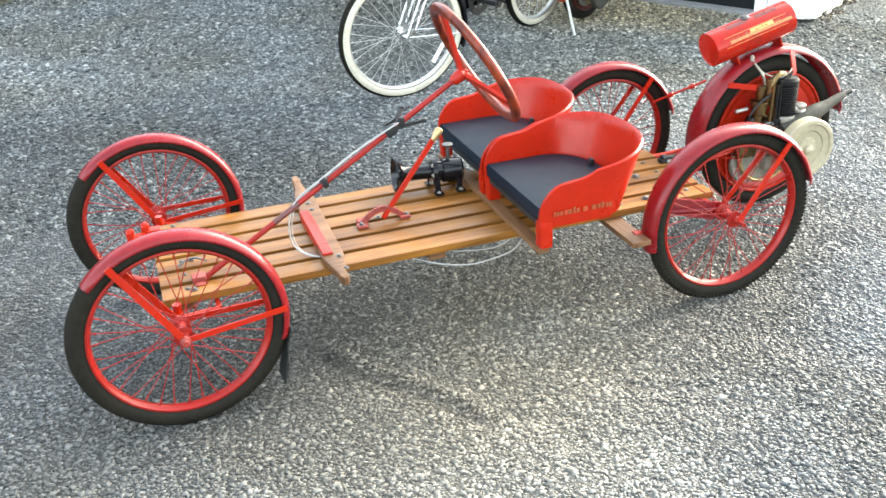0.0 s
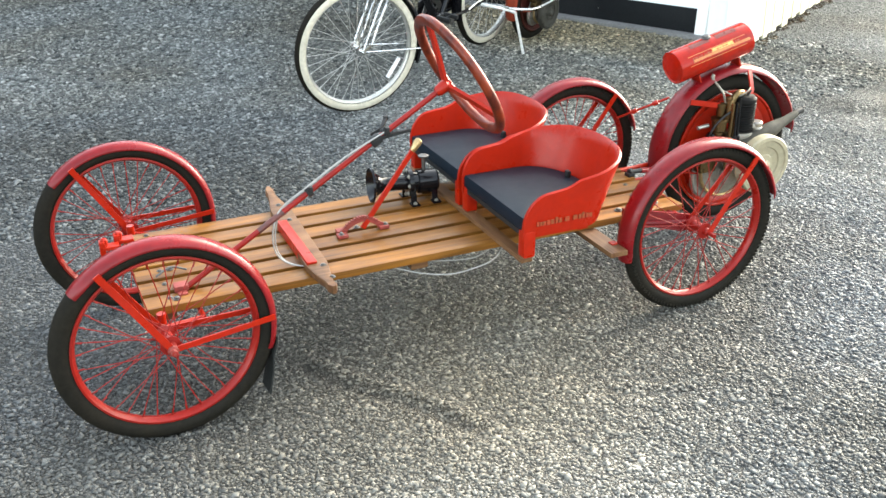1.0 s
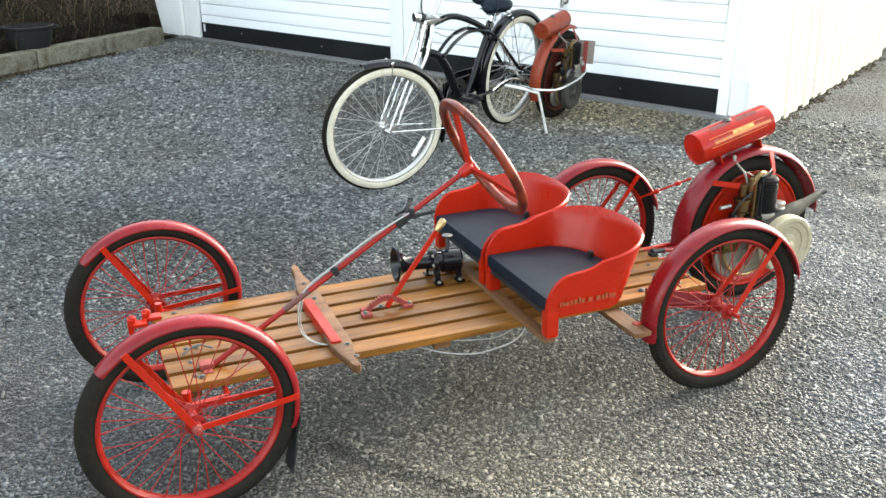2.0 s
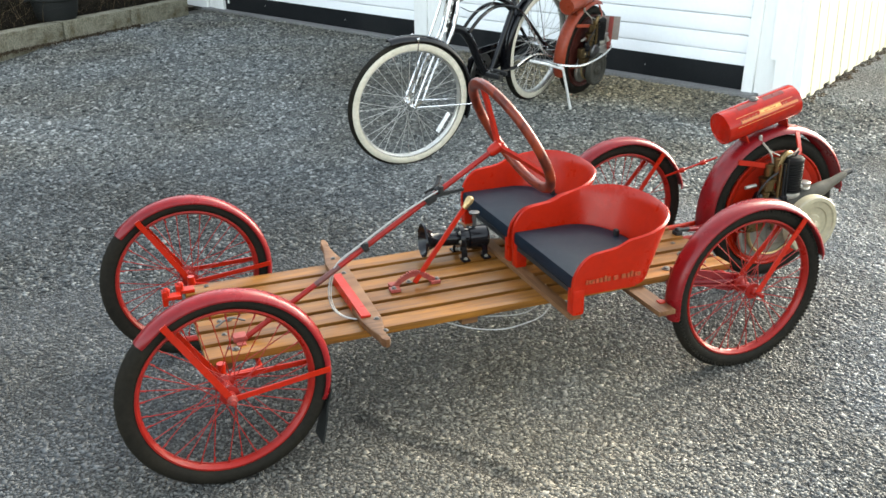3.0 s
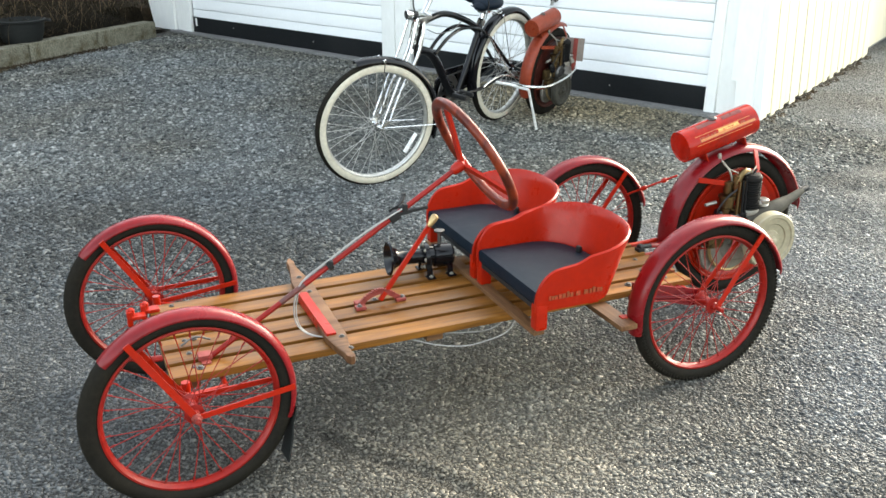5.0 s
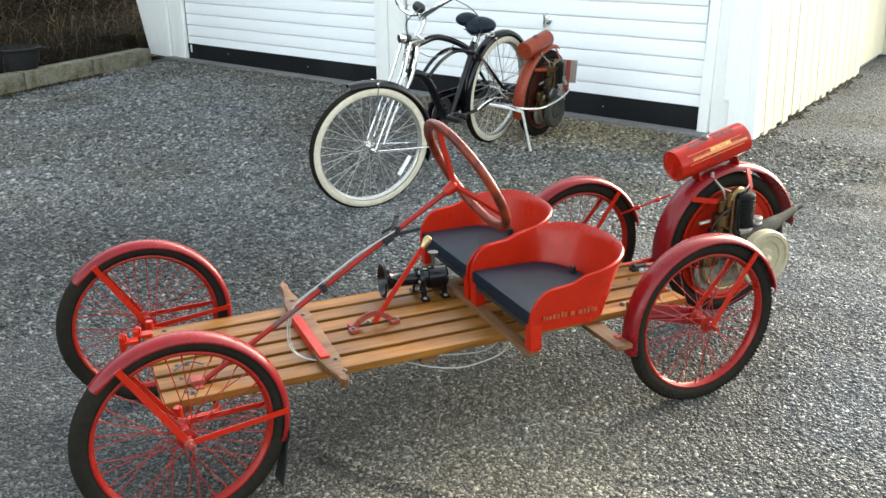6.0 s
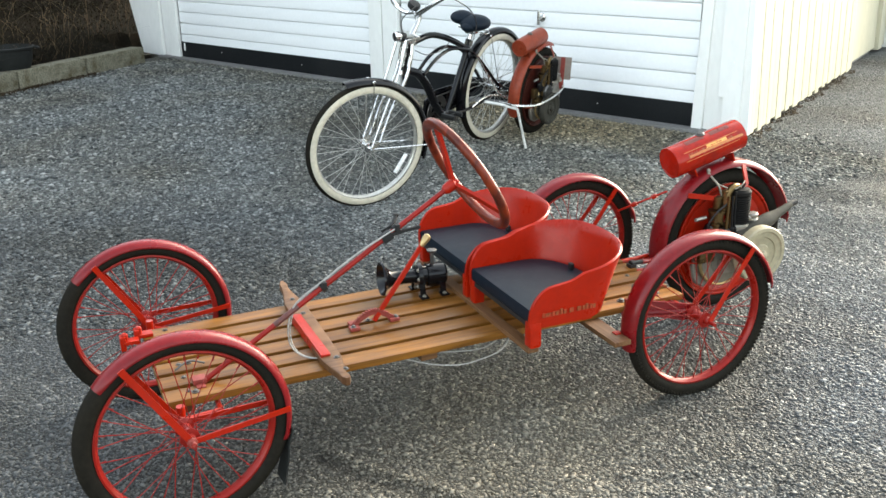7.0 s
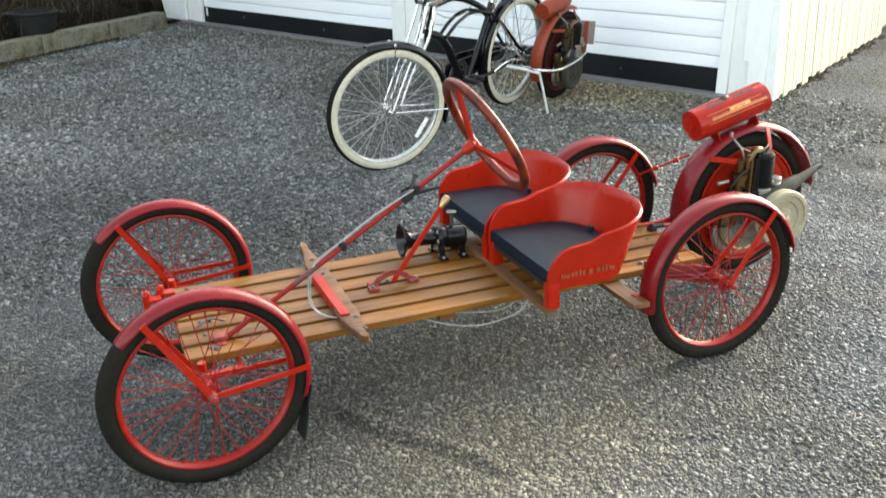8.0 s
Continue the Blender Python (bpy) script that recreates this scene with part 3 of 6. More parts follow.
SIDE = Matrix.Translation(CORNER) @ Matrix.Rotation(radians(31.8), 4, "Z") @ Matrix.Rotation(radians(-1.6), 4, "X")   # x along the side wall, y into the house


def wbox(x0, x1, y0, y1, z0, z1, bevel=0.003, lean=0.0):
    """A board or wall of the garage between two corners; lean: how far its head stands over to +x, per metre of height."""
    bm = box(BM(), ((x1 - x0) * GS, (y1 - y0) * GS, (z1 - z0) * GS), ((x0 + x1) / 2 * GS, (y0 + y1) / 2 * GS, (z0 + z1) / 2 * GS), bevel)
    if lean:
        for v in bm.verts:
            v.co.x += lean * v.co.z
    return bm


def garage():
    wall = tagged(part("wall_front", wbox(-0.24, 6.49, 0.02, 0.20, 2.16, 2.75), WHITE_PAINT, at=FRONT),
                  "white painted timber front of a double garage", "wall", kind="structure")
    # solid wall cores beside the doors
    for name, x0, x1 in (("wall_pier", -0.62, -0.03), ("wall_pier", 3.02, 3.30), ("wall_pier", 6.12, 6.44)):
        part(name, wbox(x0, x1, 0.03, 0.20, 0.0, 2.16), WHITE_PAINT, wall)
    # boards round the openings
    for x0, x1, y0, z0, lean in ((-0.13, 0.035, -0.012, 0.02, 0), (-0.25, -0.135, 0.006, 0.015, 0), (2.985, 3.14, -0.012, 0.0, 0),
                                 (3.145, 3.285, -0.004, 0.0, 0), (3.29, 3.335, -0.014, 0.0, 0),
                                 (6.085, 6.16, -0.014, 0.012, 0.028), (6.165, 6.300, 0.004, 0.01, 0),
                                 (6.43, 6.492, -0.012, 0.02, -0.03)):
        part("casing_board", wbox(x0, x1, y0, y0 + 0.035, z0, 2.16, lean=lean), WHITE_PAINT, wall)
    # the cover board, notched above the foot of the pier
    bm = BM()
    outline = [(6.268, 0.262), (6.306, 0.256), (6.306, 0.012), (6.427, 0.012), (6.427, 2.16), (6.274, 2.16)]
    lo = [bm.verts.new((x * GS, -0.022, z * GS)) for x, z in outline]
    hi = [bm.verts.new((x * GS, 0.003, z * GS)) for x, z in outline]
    bm.faces.new(lo)
    bm.faces.new(hi[::-1])
    for k in range(6):
        bm.faces.new((lo[k], lo[(k + 1) % 6], hi[(k + 1) % 6], hi[k]))
    part("cover_board", bm, WHITE_PAINT, wall)
    # the flared board at the far end of the front
    bm = BM()
    outline = [(-0.655, 0.02), (-0.255, 0.015), (-0.255, 2.16), (-1.25, 2.16), (-0.83, 0.62)]
    lo = [bm.verts.new((x * GS, -0.026, z * GS)) for x, z in outline]
    hi = [bm.verts.new((x * GS, 0.004, z * GS)) for x, z in outline]
    bm.faces.new(lo)
    bm.faces.new(hi[::-1])
    for k in range(5):
        bm.faces.new((lo[k], lo[(k + 1) % 5], hi[(k + 1) % 5], hi[k]))
    part("flared_board", bm, WHITE_PAINT, wall)
    # nail heads
    nail = mesh_of(lathe(BM(), [(0.006, 0.0), (0.005, 0.004)], 8, Matrix.Rotation(radians(180), 4, "Z")), WHITE_PAINT)
    for x, z in ((6.36, 0.49), (-0.05, 0.07), (-0.05, 0.5), (3.05, 0.4)):
        part("nail_head", nail, WHITE_PAINT, wall, at=Matrix.Translation((x * GS, -0.022 if x > 6 else -0.0125, z * GS)))

    tagged(part("sill", wbox(-0.3, 6.2, -0.075, 0.12, -0.02, 0.022, 0.006), SILL, at=FRONT), "grey concrete threshold strip under the garage doors",
           "threshold", kind="structure")

    for i, (x0, x1) in enumerate(((0.037, 2.983), (3.337, 6.083))):
        door = tagged(part(f"door_{i + 1}", wbox(x0, x1, 0.055, 0.09, 0.03, 2.15), DOOR_WHITE, at=FRONT),
                      "closed white sectional garage door with horizontal grooves and a black bottom sweep", "garage door", kind="structure")
        # grooved panels
        z, h = 0.1475, 0.1172
        first = None
        while z < 2.12:
            if first is None:
                first = mesh_of(wbox(x0 + 0.003, x1 - 0.003, 0.03, 0.056, 0.004, h - 0.004, 0.0045), DOOR_WHITE)
            part("panel", first, DOOR_WHITE, door, at=Matrix.Translation((0, 0, z * GS)))
            z += h
        part("bottom_sweep", wbox(x0 + 0.002, x1 - 0.002, 0.022, 0.056, 0.012, 0.182, 0.004), RUBBER_SEAL, door, "black rubber bottom sweep")
        # small brackets and screws on the sweep
        screw = mesh_of(lathe(BM(), [(0.006, 0), (0.004, 0.004)], 8, Matrix.Rotation(radians(180), 4, "Z")), STEEL)
        for k in (1, 4):
            part("screw", screw, STEEL, door, at=Matrix.Translation(((x0 + 0.3 + 0.42 * k) * GS, 0.022 * GS, (0.10 + 0.02 * (k % 2)) * GS)))
        if i == 0:
            part("sweep_tab", wbox(0.10, 0.108, 0.006, 0.024, 0.09, 0.17, 0.002), WHITE_PAINT, door, "loose white strip of sealing")
        else:
            hm = Matrix.Translation((4.80 * GS, 0.030 * GS, 0.69 * GS)) @ Matrix.Rotation(radians(180), 4, "Z")
            bm = BM()
            lathe(bm, [(0.030, 0.0), (0.030, 0.006), (0.016, 0.010), (0.013, 0.035)], 20, hm)
            box(bm, (0.018, 0.016, 0.095), (4.80 * GS, -0.012, 0.69 * GS), 0.006)
            part("handle", bm, STEEL, door, "worn metal T-handle")

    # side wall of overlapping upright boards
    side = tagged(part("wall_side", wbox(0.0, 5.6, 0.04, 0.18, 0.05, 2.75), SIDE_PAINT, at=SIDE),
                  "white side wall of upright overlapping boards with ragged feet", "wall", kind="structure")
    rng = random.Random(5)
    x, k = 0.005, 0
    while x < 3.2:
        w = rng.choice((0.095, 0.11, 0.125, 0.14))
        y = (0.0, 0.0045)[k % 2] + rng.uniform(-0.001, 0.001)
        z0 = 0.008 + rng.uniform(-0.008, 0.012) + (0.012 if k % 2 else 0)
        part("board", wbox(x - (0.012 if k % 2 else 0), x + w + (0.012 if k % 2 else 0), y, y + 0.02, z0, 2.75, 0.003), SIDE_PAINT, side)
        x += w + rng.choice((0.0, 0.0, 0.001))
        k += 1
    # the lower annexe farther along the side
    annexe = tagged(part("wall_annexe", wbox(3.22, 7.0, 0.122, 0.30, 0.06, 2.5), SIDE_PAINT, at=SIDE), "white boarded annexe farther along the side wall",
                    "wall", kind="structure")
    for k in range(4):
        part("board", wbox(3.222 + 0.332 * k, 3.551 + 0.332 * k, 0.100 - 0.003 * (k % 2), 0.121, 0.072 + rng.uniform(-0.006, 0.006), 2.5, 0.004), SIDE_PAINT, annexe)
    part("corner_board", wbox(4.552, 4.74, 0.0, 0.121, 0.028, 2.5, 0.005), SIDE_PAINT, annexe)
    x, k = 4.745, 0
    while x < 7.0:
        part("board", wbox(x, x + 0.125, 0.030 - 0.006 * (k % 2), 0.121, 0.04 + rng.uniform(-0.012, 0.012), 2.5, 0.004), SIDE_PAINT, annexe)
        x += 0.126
        k += 1
    part("plinth", wbox(3.225, 4.548, 0.082, 0.30, -0.05, 0.070, 0.01), SILL, annexe, "low rough concrete plinth")
    back = tagged(part("wall_back", wbox(-0.6, 6.4, 5.0, 5.15, 0.0, 2.75), WHITE_PAINT, at=FRONT), "plain white back wall of the garage", "wall", kind="structure")
    tagged(part("wall_far", wbox(-0.62, -0.45, 0.2, 5.0, 0.0, 2.75), WHITE_PAINT, at=FRONT), "plain white far wall of the garage", "wall", kind="structure")
    tagged(part("roof", wbox(-0.95, 6.9, -0.35, 5.4, 2.76, 2.86, 0.01), ROOF, at=FRONT), "flat dark felt roof over the garage", "roof", kind="structure")


# ---- bank with kerb and brambles ----
KERB_DIR = V(0.72, 0.69, 0).normalized()
KERB_A = V(-0.309, 5.855, 0.14)


def bank():
    nrm = V(-KERB_DIR.y, KERB_DIR.x, 0)
    ang = math.atan2(KERB_DIR.y, KERB_DIR.x)
    m = Matrix.Translation(KERB_A) @ Matrix.Rotation(ang, 4, "Z")
    kerb = thing("kerb", "mossy grey concrete kerb blocks along a planted bank", "kerb", m, kind="structure")
    block = mesh_of(box(BM(), (0.765, 0.15, 0.34), (0, 0.075, -0.021), 0.014), CONCRETE)
    rng = random.Random(3)
    for k in range(-6, 2):
        part("kerb_block", block, CONCRETE, kerb,
             at=Matrix.Translation(((k + 0.5) * 0.779, rng.uniform(-0.008, 0.008), rng.uniform(-0.006, 0.006))) @ Matrix.Rotation(rng.uniform(-0.008, 0.008), 4, "Z"))
    # soil behind the kerb
    to_house = FRONT.inverted() @ m
    bm = BM()
    rows = []
    for j in range(72):
        row = []
        for i in range(144):
            x, y = -6.5 + 0.075 * i, 0.145 + 0.075 * j
            z = 0.130 + 0.04 * noise.noise((x * 1.3, y * 1.3, 0)) * min(1, j / 3) + 0.01 * j + 0.012 * noise.noise((x * 9, y * 9, 4)) * min(1, j)
            q = to_house @ V(x, y, z)
            if x > 1.55 and q.x > -0.72:
                z = 0.006 + 0.008 * noise.noise((x * 9, y * 9, 4))     # the yard's level past the end of the kerb
            row.append(bm.verts.new((x, y, z)))
        rows.append(row)
    for j in range(71):
        for i in range(143):
            q = to_house @ ((rows[j][i].co + rows[j + 1][i + 1].co) / 2)
            if not (q.x > -0.61 and q.y > -0.07):
                bm.faces.new((rows[j][i], rows[j][i + 1], rows[j + 1][i + 1], rows[j + 1][i]))
    bmesh.ops.delete(bm, geom=[v for v in bm.verts if not v.link_faces], context="VERTS")
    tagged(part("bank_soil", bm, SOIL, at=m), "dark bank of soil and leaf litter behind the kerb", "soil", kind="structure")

    def clear(p):
        q = to_house @ p
        if q.y > 0.12:
            return q.x < -0.64
        return not (q.x > -0.64 - 0.30 * max(0.0, q.z - 0.45) and (q.y > -0.12 or p.x > 1.40))

    rng = random.Random(11)

    def stem(verts, faces, p, h, lean, r, steps=7):
        pts = []
        for s in range(steps + 1):
            t = s / steps
            pts.append(p + V(lean.x * t ** 1.6, lean.y * t ** 1.6, h * (t - 0.30 * t * t * lean.length)) + V(rng.gauss(0, 0.012), rng.gauss(0, 0.012), 0))
        b = len(verts)
        for s, q in enumerate(pts):
            rr = r * (1 - 0.7 * s / steps)
            for k in range(3):
                verts.append((q.x + rr * math.cos(2.1 * k), q.y + rr * math.sin(2.1 * k), q.z))
        for s in range(steps):
            for k in range(3):
                faces.append((b + 3 * s + k, b + 3 * s + (k + 1) % 3, b + 3 * s + 3 + (k + 1) % 3, b + 3 * s + 3 + k))
        return pts

    def leaf(lv, lf, p, s):
        q = Euler((rng.uniform(-1.4, 1.4), rng.uniform(-1.4, 1.4), rng.uniform(0, 6.3))).to_matrix()
        b = len(lv)
        for c in ((-s, 0, 0), (-0.2 * s, -s * 0.42, s * 0.12), (s, 0, 0), (-0.2 * s, s * 0.42, s * 0.12)):
            lv.append(tuple(p + q @ Vector(c)))
        lf.append((b, b + 1, b + 2, b + 3))

    verts, faces, lv, lf = [], [], [], []
    hv, hf = [], []
    kv, kf = [], []
    for _ in range(1500):
        x = rng.uniform(-4.2, 3.6)
        y = 0.18 + 2.4 * rng.random() ** 1.2
        p = V(x, y, 0.11 + 0.13 * y)
        h = rng.uniform(0.12, 0.6) + min(0.9, y * 0.5) * rng.random() ** 2
        lean = V(rng.gauss(0, 0.45), rng.gauss(-0.08, 0.30), 0)
        if not clear(p) or not clear(p + V(lean.x, lean.y, h)):
            continue
        # few pale stems in front; the rest take the hedge's shade-dark colour
        pale = y < 1.5 and rng.random() < 0.24
        for q in stem(verts if pale else hv, faces if pale else hf, p, h, lean, rng.choice((0.0014, 0.0018, 0.0024, 0.0036)))[2:]:
            if rng.random() < 0.22 and clear(q):
                leaf(lv, lf, q + V(rng.uniform(-0.04, 0.04), rng.uniform(-0.04, 0.04), rng.uniform(-0.04, 0.04)), rng.uniform(0.008, 0.022))
    # dead grass hugging the kerb
    for _ in range(3800):
        y = 0.16 + 0.9 * rng.random() ** 1.5
        p = V(rng.uniform(-4.2, 2.4), y, 0.12 + 0.13 * y)
        lean = V(rng.gauss(0, 0.10), rng.gauss(-0.03, 0.07), 0)
        if clear(p):
            pale = rng.random() < 0.12
            stem(verts if pale else hv, faces if pale else hf, p, rng.uniform(0.03, 0.22), lean, rng.choice((0.0012, 0.002)), 3)
    for _ in range(12000):
        y = 0.18 + 2.6 * rng.random()
        p = V(rng.uniform(-4.2, 3.6), y, 0.15 + 0.13 * y + 0.5 * rng.random() ** 2)
        if clear(p):
            leaf(lv, lf, p, rng.uniform(0.008, 0.024))
    # fallen leaves and crumbs of soil blown against the foot of the kerb
    for _ in range(5200):
        p = V(rng.uniform(-4.4, 0.85), -abs(rng.gauss(0, 0.050)) - 0.004, 0.006 + 0.012 * rng.random())
        leaf(kv, kf, p, rng.uniform(0.004, 0.013))
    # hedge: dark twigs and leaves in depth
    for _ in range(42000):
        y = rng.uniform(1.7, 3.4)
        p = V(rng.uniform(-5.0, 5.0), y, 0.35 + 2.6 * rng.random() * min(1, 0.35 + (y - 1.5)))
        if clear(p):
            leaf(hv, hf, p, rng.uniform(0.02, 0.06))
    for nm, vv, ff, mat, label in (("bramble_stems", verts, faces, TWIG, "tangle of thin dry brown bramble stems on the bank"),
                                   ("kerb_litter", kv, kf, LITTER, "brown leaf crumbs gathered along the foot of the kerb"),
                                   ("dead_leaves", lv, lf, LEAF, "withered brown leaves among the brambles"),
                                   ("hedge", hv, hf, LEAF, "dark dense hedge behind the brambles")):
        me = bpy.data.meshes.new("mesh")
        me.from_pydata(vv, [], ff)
        me.materials.append(mat)
        ob = new(nm, me)
        ob.matrix_basis = m
        tagged(ob, label, "undergrowth", kind="stuff")
    # rising dark backing behind it all, added for the shade behind the hedge
    bm = BM()
    rows = []
    for j, (y, z) in enumerate(((3.3, 0.3), (3.5, 1.2), (3.9, 2.2), (4.6, 3.0), (6.0, 3.4))):
        rows.append([bm.verts.new((-9 + 0.5 * i, y + 0.25 * noise.noise((i * 0.6, j, 3)), z + 0.3 * noise.noise((i * 0.5, j, 7)))) for i in range(31)])
    for a, b in zip(rows, rows[1:]):
        for i in range(30):
            bm.faces.new((a[i], a[i + 1], b[i + 1], b[i]))
    tagged(part("hedge_backing", bm, SOIL, at=m, smooth=0), "dark backing sheet added behind the hedge for its shade", "bank", kind="structure")

    # black tub on the kerb
    c = KERB_A + nrm * 0.20 + KERB_DIR * 0.14
    tub = thing("rubber_tub", "low black rubber tub standing on the kerb", "tub", Matrix.Translation((c.x, c.y, 0.289)))
    bm = BM()
    up = Matrix.Rotation(radians(90), 4, "X")
    lathe(bm, [(0.150, 0.0), (0.175, 0.08), (0.186, 0.155), (0.200, 0.162), (0.202, 0.176), (0.188, 0.180), (0.176, 0.15), (0.145, 0.012)], 40, up, closed=True)
    lathe(bm, [(0.001, 0.004), (0.15, 0.005), (0.15, 0.014), (0.001, 0.015)], 40, up)
    part("body", bm, FLAP, tub)
    for s in (-1, 1):
        bm = BM()
        tube(bm, smooth_path([(s * 0.194, -0.05, 0.168), (s * 0.226, -0.03, 0.16), (s * 0.226, 0.03, 0.16), (s * 0.194, 0.05, 0.168)], 4), 0.009, 8)
        part("grip", bm, FLAP, tub)


ground()
garage()
bank()


# ---- wheels shared by the car ----
TYRE_R, RIM_R, TYRE_W = 0.255, 0.2135, 0.044


def tyre_profile(R, r, w, n=14):
    """Closed section (radius, side) of a tyre from bead to tread."""
    mid = (R + r) / 2 + 0.002
    hh = (R - r) / 2 + 0.004
    return [(mid + hh * math.sin(a) * (1.0 if math.sin(a) > 0 else 0.9), w / 2 * math.cos(a)) for a in (2 * math.pi * k / n for k in range(n))]


def rim_profile(r, w):
    return [(r + 0.004, -w / 2), (r + 0.004, -w / 2 + 0.003), (r - 0.002, -w / 2 + 0.006), (r - 0.004, -w * 0.25), (r - 0.006, 0), (r - 0.004, w * 0.25),
            (r - 0.002, w / 2 - 0.006), (r + 0.004, w / 2 - 0.003), (r + 0.004, w / 2), (r - 0.001, w / 2 + 0.001), (r - 0.005, w / 2 - 0.004),
            (r - 0.008, w * 0.22), (r - 0.0095, 0), (r - 0.008, -w * 0.22), (r - 0.005, -w / 2 + 0.004), (r - 0.001, -w / 2 - 0.001)]


def tread_blocks(bm, R, w, n=120):
    """Small shoulder lugs round the tyre."""
    for k in range(n):
        a = 2 * math.pi * k / n
        for s in (-1, 1):
            m = Matrix.Rotation(-a, 4, "Y") @ Matrix.Translation((R - 0.0085, s * w * 0.37, 0)) @ Matrix.Rotation(s * 0.5, 4, "Y")
            vs = [bm.verts.new(m @ V(x, y, z)) for x, y, z in ((-0.004, -0.006, -0.004), (0.004, -0.006, -0.004), (0.003, 0.007, -0.004), (-0.006, 0.007, -0.004),
                                                             (-0.004, -0.006, 0.004), (0.004, -0.006, 0.004), (0.003, 0.007, 0.004), (-0.006, 0.007, 0.004))]
            for f in ((0, 1, 2, 3), (4, 7, 6, 5), (0, 4, 5, 1), (1, 5, 6, 2), (2, 6, 7, 3), (3, 7, 4, 0)):
                bm.faces.new([vs[i] for i in f])


def wheel_meshes(R, r, w, hub_r, flange, hub_len, spoke_r, tyre_mat, rim_mat, spoke_mat, hub_mat, lugs=False, band=None):
    d = {}
    bm = BM()
    lathe(bm, tyre_profile(R, r, w), 72, closed=True)
    if lugs:
        tread_blocks(bm, R, w)
    d["tyre"] = mesh_of(bm, tyre_mat, 50)
    bm = BM()
    lathe(bm, rim_profile(r, w * 0.66), 72, closed=True)
    d["rim"] = mesh_of(bm, rim_mat)
    bm = BM()
    L = hub_len / 2
    lathe(bm, [(0.006, -L - 0.03), (0.006, -L - 0.004), (0.011, -L), (0.013, -flange - 0.004), (hub_r, -flange - 0.002), (hub_r, -flange + 0.002),
               (0.015, -flange + 0.006), (0.015, flange - 0.006), (hub_r, flange - 0.002), (hub_r, flange + 0.002), (0.013, flange + 0.004),
               (0.011, L), (0.006, L + 0.004), (0.006, L + 0.03)], 24)
    d["hub"] = mesh_of(bm, hub_mat)
    for side in (-1, 1):
        for cross in (-1, 1):
            bm = BM()
            a = cross * 1.15
            tube(bm, [(hub_r * 0.85 * math.cos(a), side * flange, hub_r * 0.85 * math.sin(a)), (r - 0.008, side * 0.003, 0)], spoke_r, 5)
            # nipple at the rim
            tube(bm, [(r - 0.023, side * 0.0045, 0.0), (r - 0.008, side * 0.003, 0)], spoke_r * 1.9, 5)
            d[side, cross] = mesh_of(bm, spoke_mat, 60)
    if band:
        for s in (-1, 1):
            bm = BM()
            prof = [(R - 0.0035, s * w * 0.33), (R - 0.011, s * w * 0.47), (R - 0.022, s * (w * 0.525)), (R - 0.034, s * (w * 0.53)), (r + 0.003, s * w * 0.47), (r + 0.003, s * w * 0.42), (R - 0.03, s * w * 0.42), (R - 0.010, s * w * 0.30)]
            lathe(bm, prof, 72, closed=True)
            d["band", s] = mesh_of(bm, band, 50)
    return d


def wheel(d, parent, at, mats, spokes=36, turn=0.0):
    """A spoked wheel: the hub carries tyre, rim and every spoke."""
    tyre_mat, rim_mat, spoke_mat, hub_mat = mats
    hub = part("wheel", d["hub"], hub_mat, parent, at=at)
    part("tyre", d["tyre"], tyre_mat, hub)
    part("rim", d["rim"], rim_mat, hub)
    for s in (-1, 1):
        if ("band", s) in d:
            part("whitewall", d["band", s], WHITEWALL, hub, "cream whitewall band")
    for k in range(spokes):
        kind = ((-1, -1), (1, -1), (-1, 1), (1, 1))[k % 4]
        part("spoke", d[kind], spoke_mat, hub, at=Matrix.Rotation(-2 * math.pi * k / spokes + turn, 4, "Y"))
    return hub


def fender_mesh(R, a0, a1, w=0.074, crown=0.012, thick=0.0022, roll=0.004, mat=None):
    """A crowned mudguard about the local y axis, with rolled edges."""
    bm = BM()
    n = 36
    outer = [(-w / 2 - 0.001, -roll), (-w / 2, 0.0), (-w * 0.38, crown * 0.62), (-w * 0.2, crown * 0.92), (0, crown), (w * 0.2, crown * 0.92), (w * 0.38, crown * 0.62), (w / 2, 0.0),
             (w / 2 + 0.001, -roll)]
    sec = outer + [(s * 0.96, u - thick) for s, u in outer[::-1]]
    rings = []
    for k in range(n + 1):
        a = radians(a0 + (a1 - a0) * k / n)
        # rounded tips
        t = min(k, n - k) / n
        tip = 1.0 if t > 0.03 else 0.80 + 0.20 * math.sqrt(t / 0.03)
        rings.append([bm.verts.new(((R + u) * math.cos(a), s * tip, (R + u) * math.sin(a))) for s, u in sec])
    m = len(sec)
    for k in range(n):
        for j in range(m):
            bm.faces.new((rings[k][j], rings[k][(j + 1) % m], rings[k + 1][(j + 1) % m], rings[k + 1][j]))
    bm.faces.new(rings[0])
    bm.faces.new(rings[-1][::-1])
    return mesh_of(bm, mat or FENDER_RED, 50)


# ---- the buckboard car ----
TRACK, BASE = 0.722, 1.535
DECK_Z = 0.278


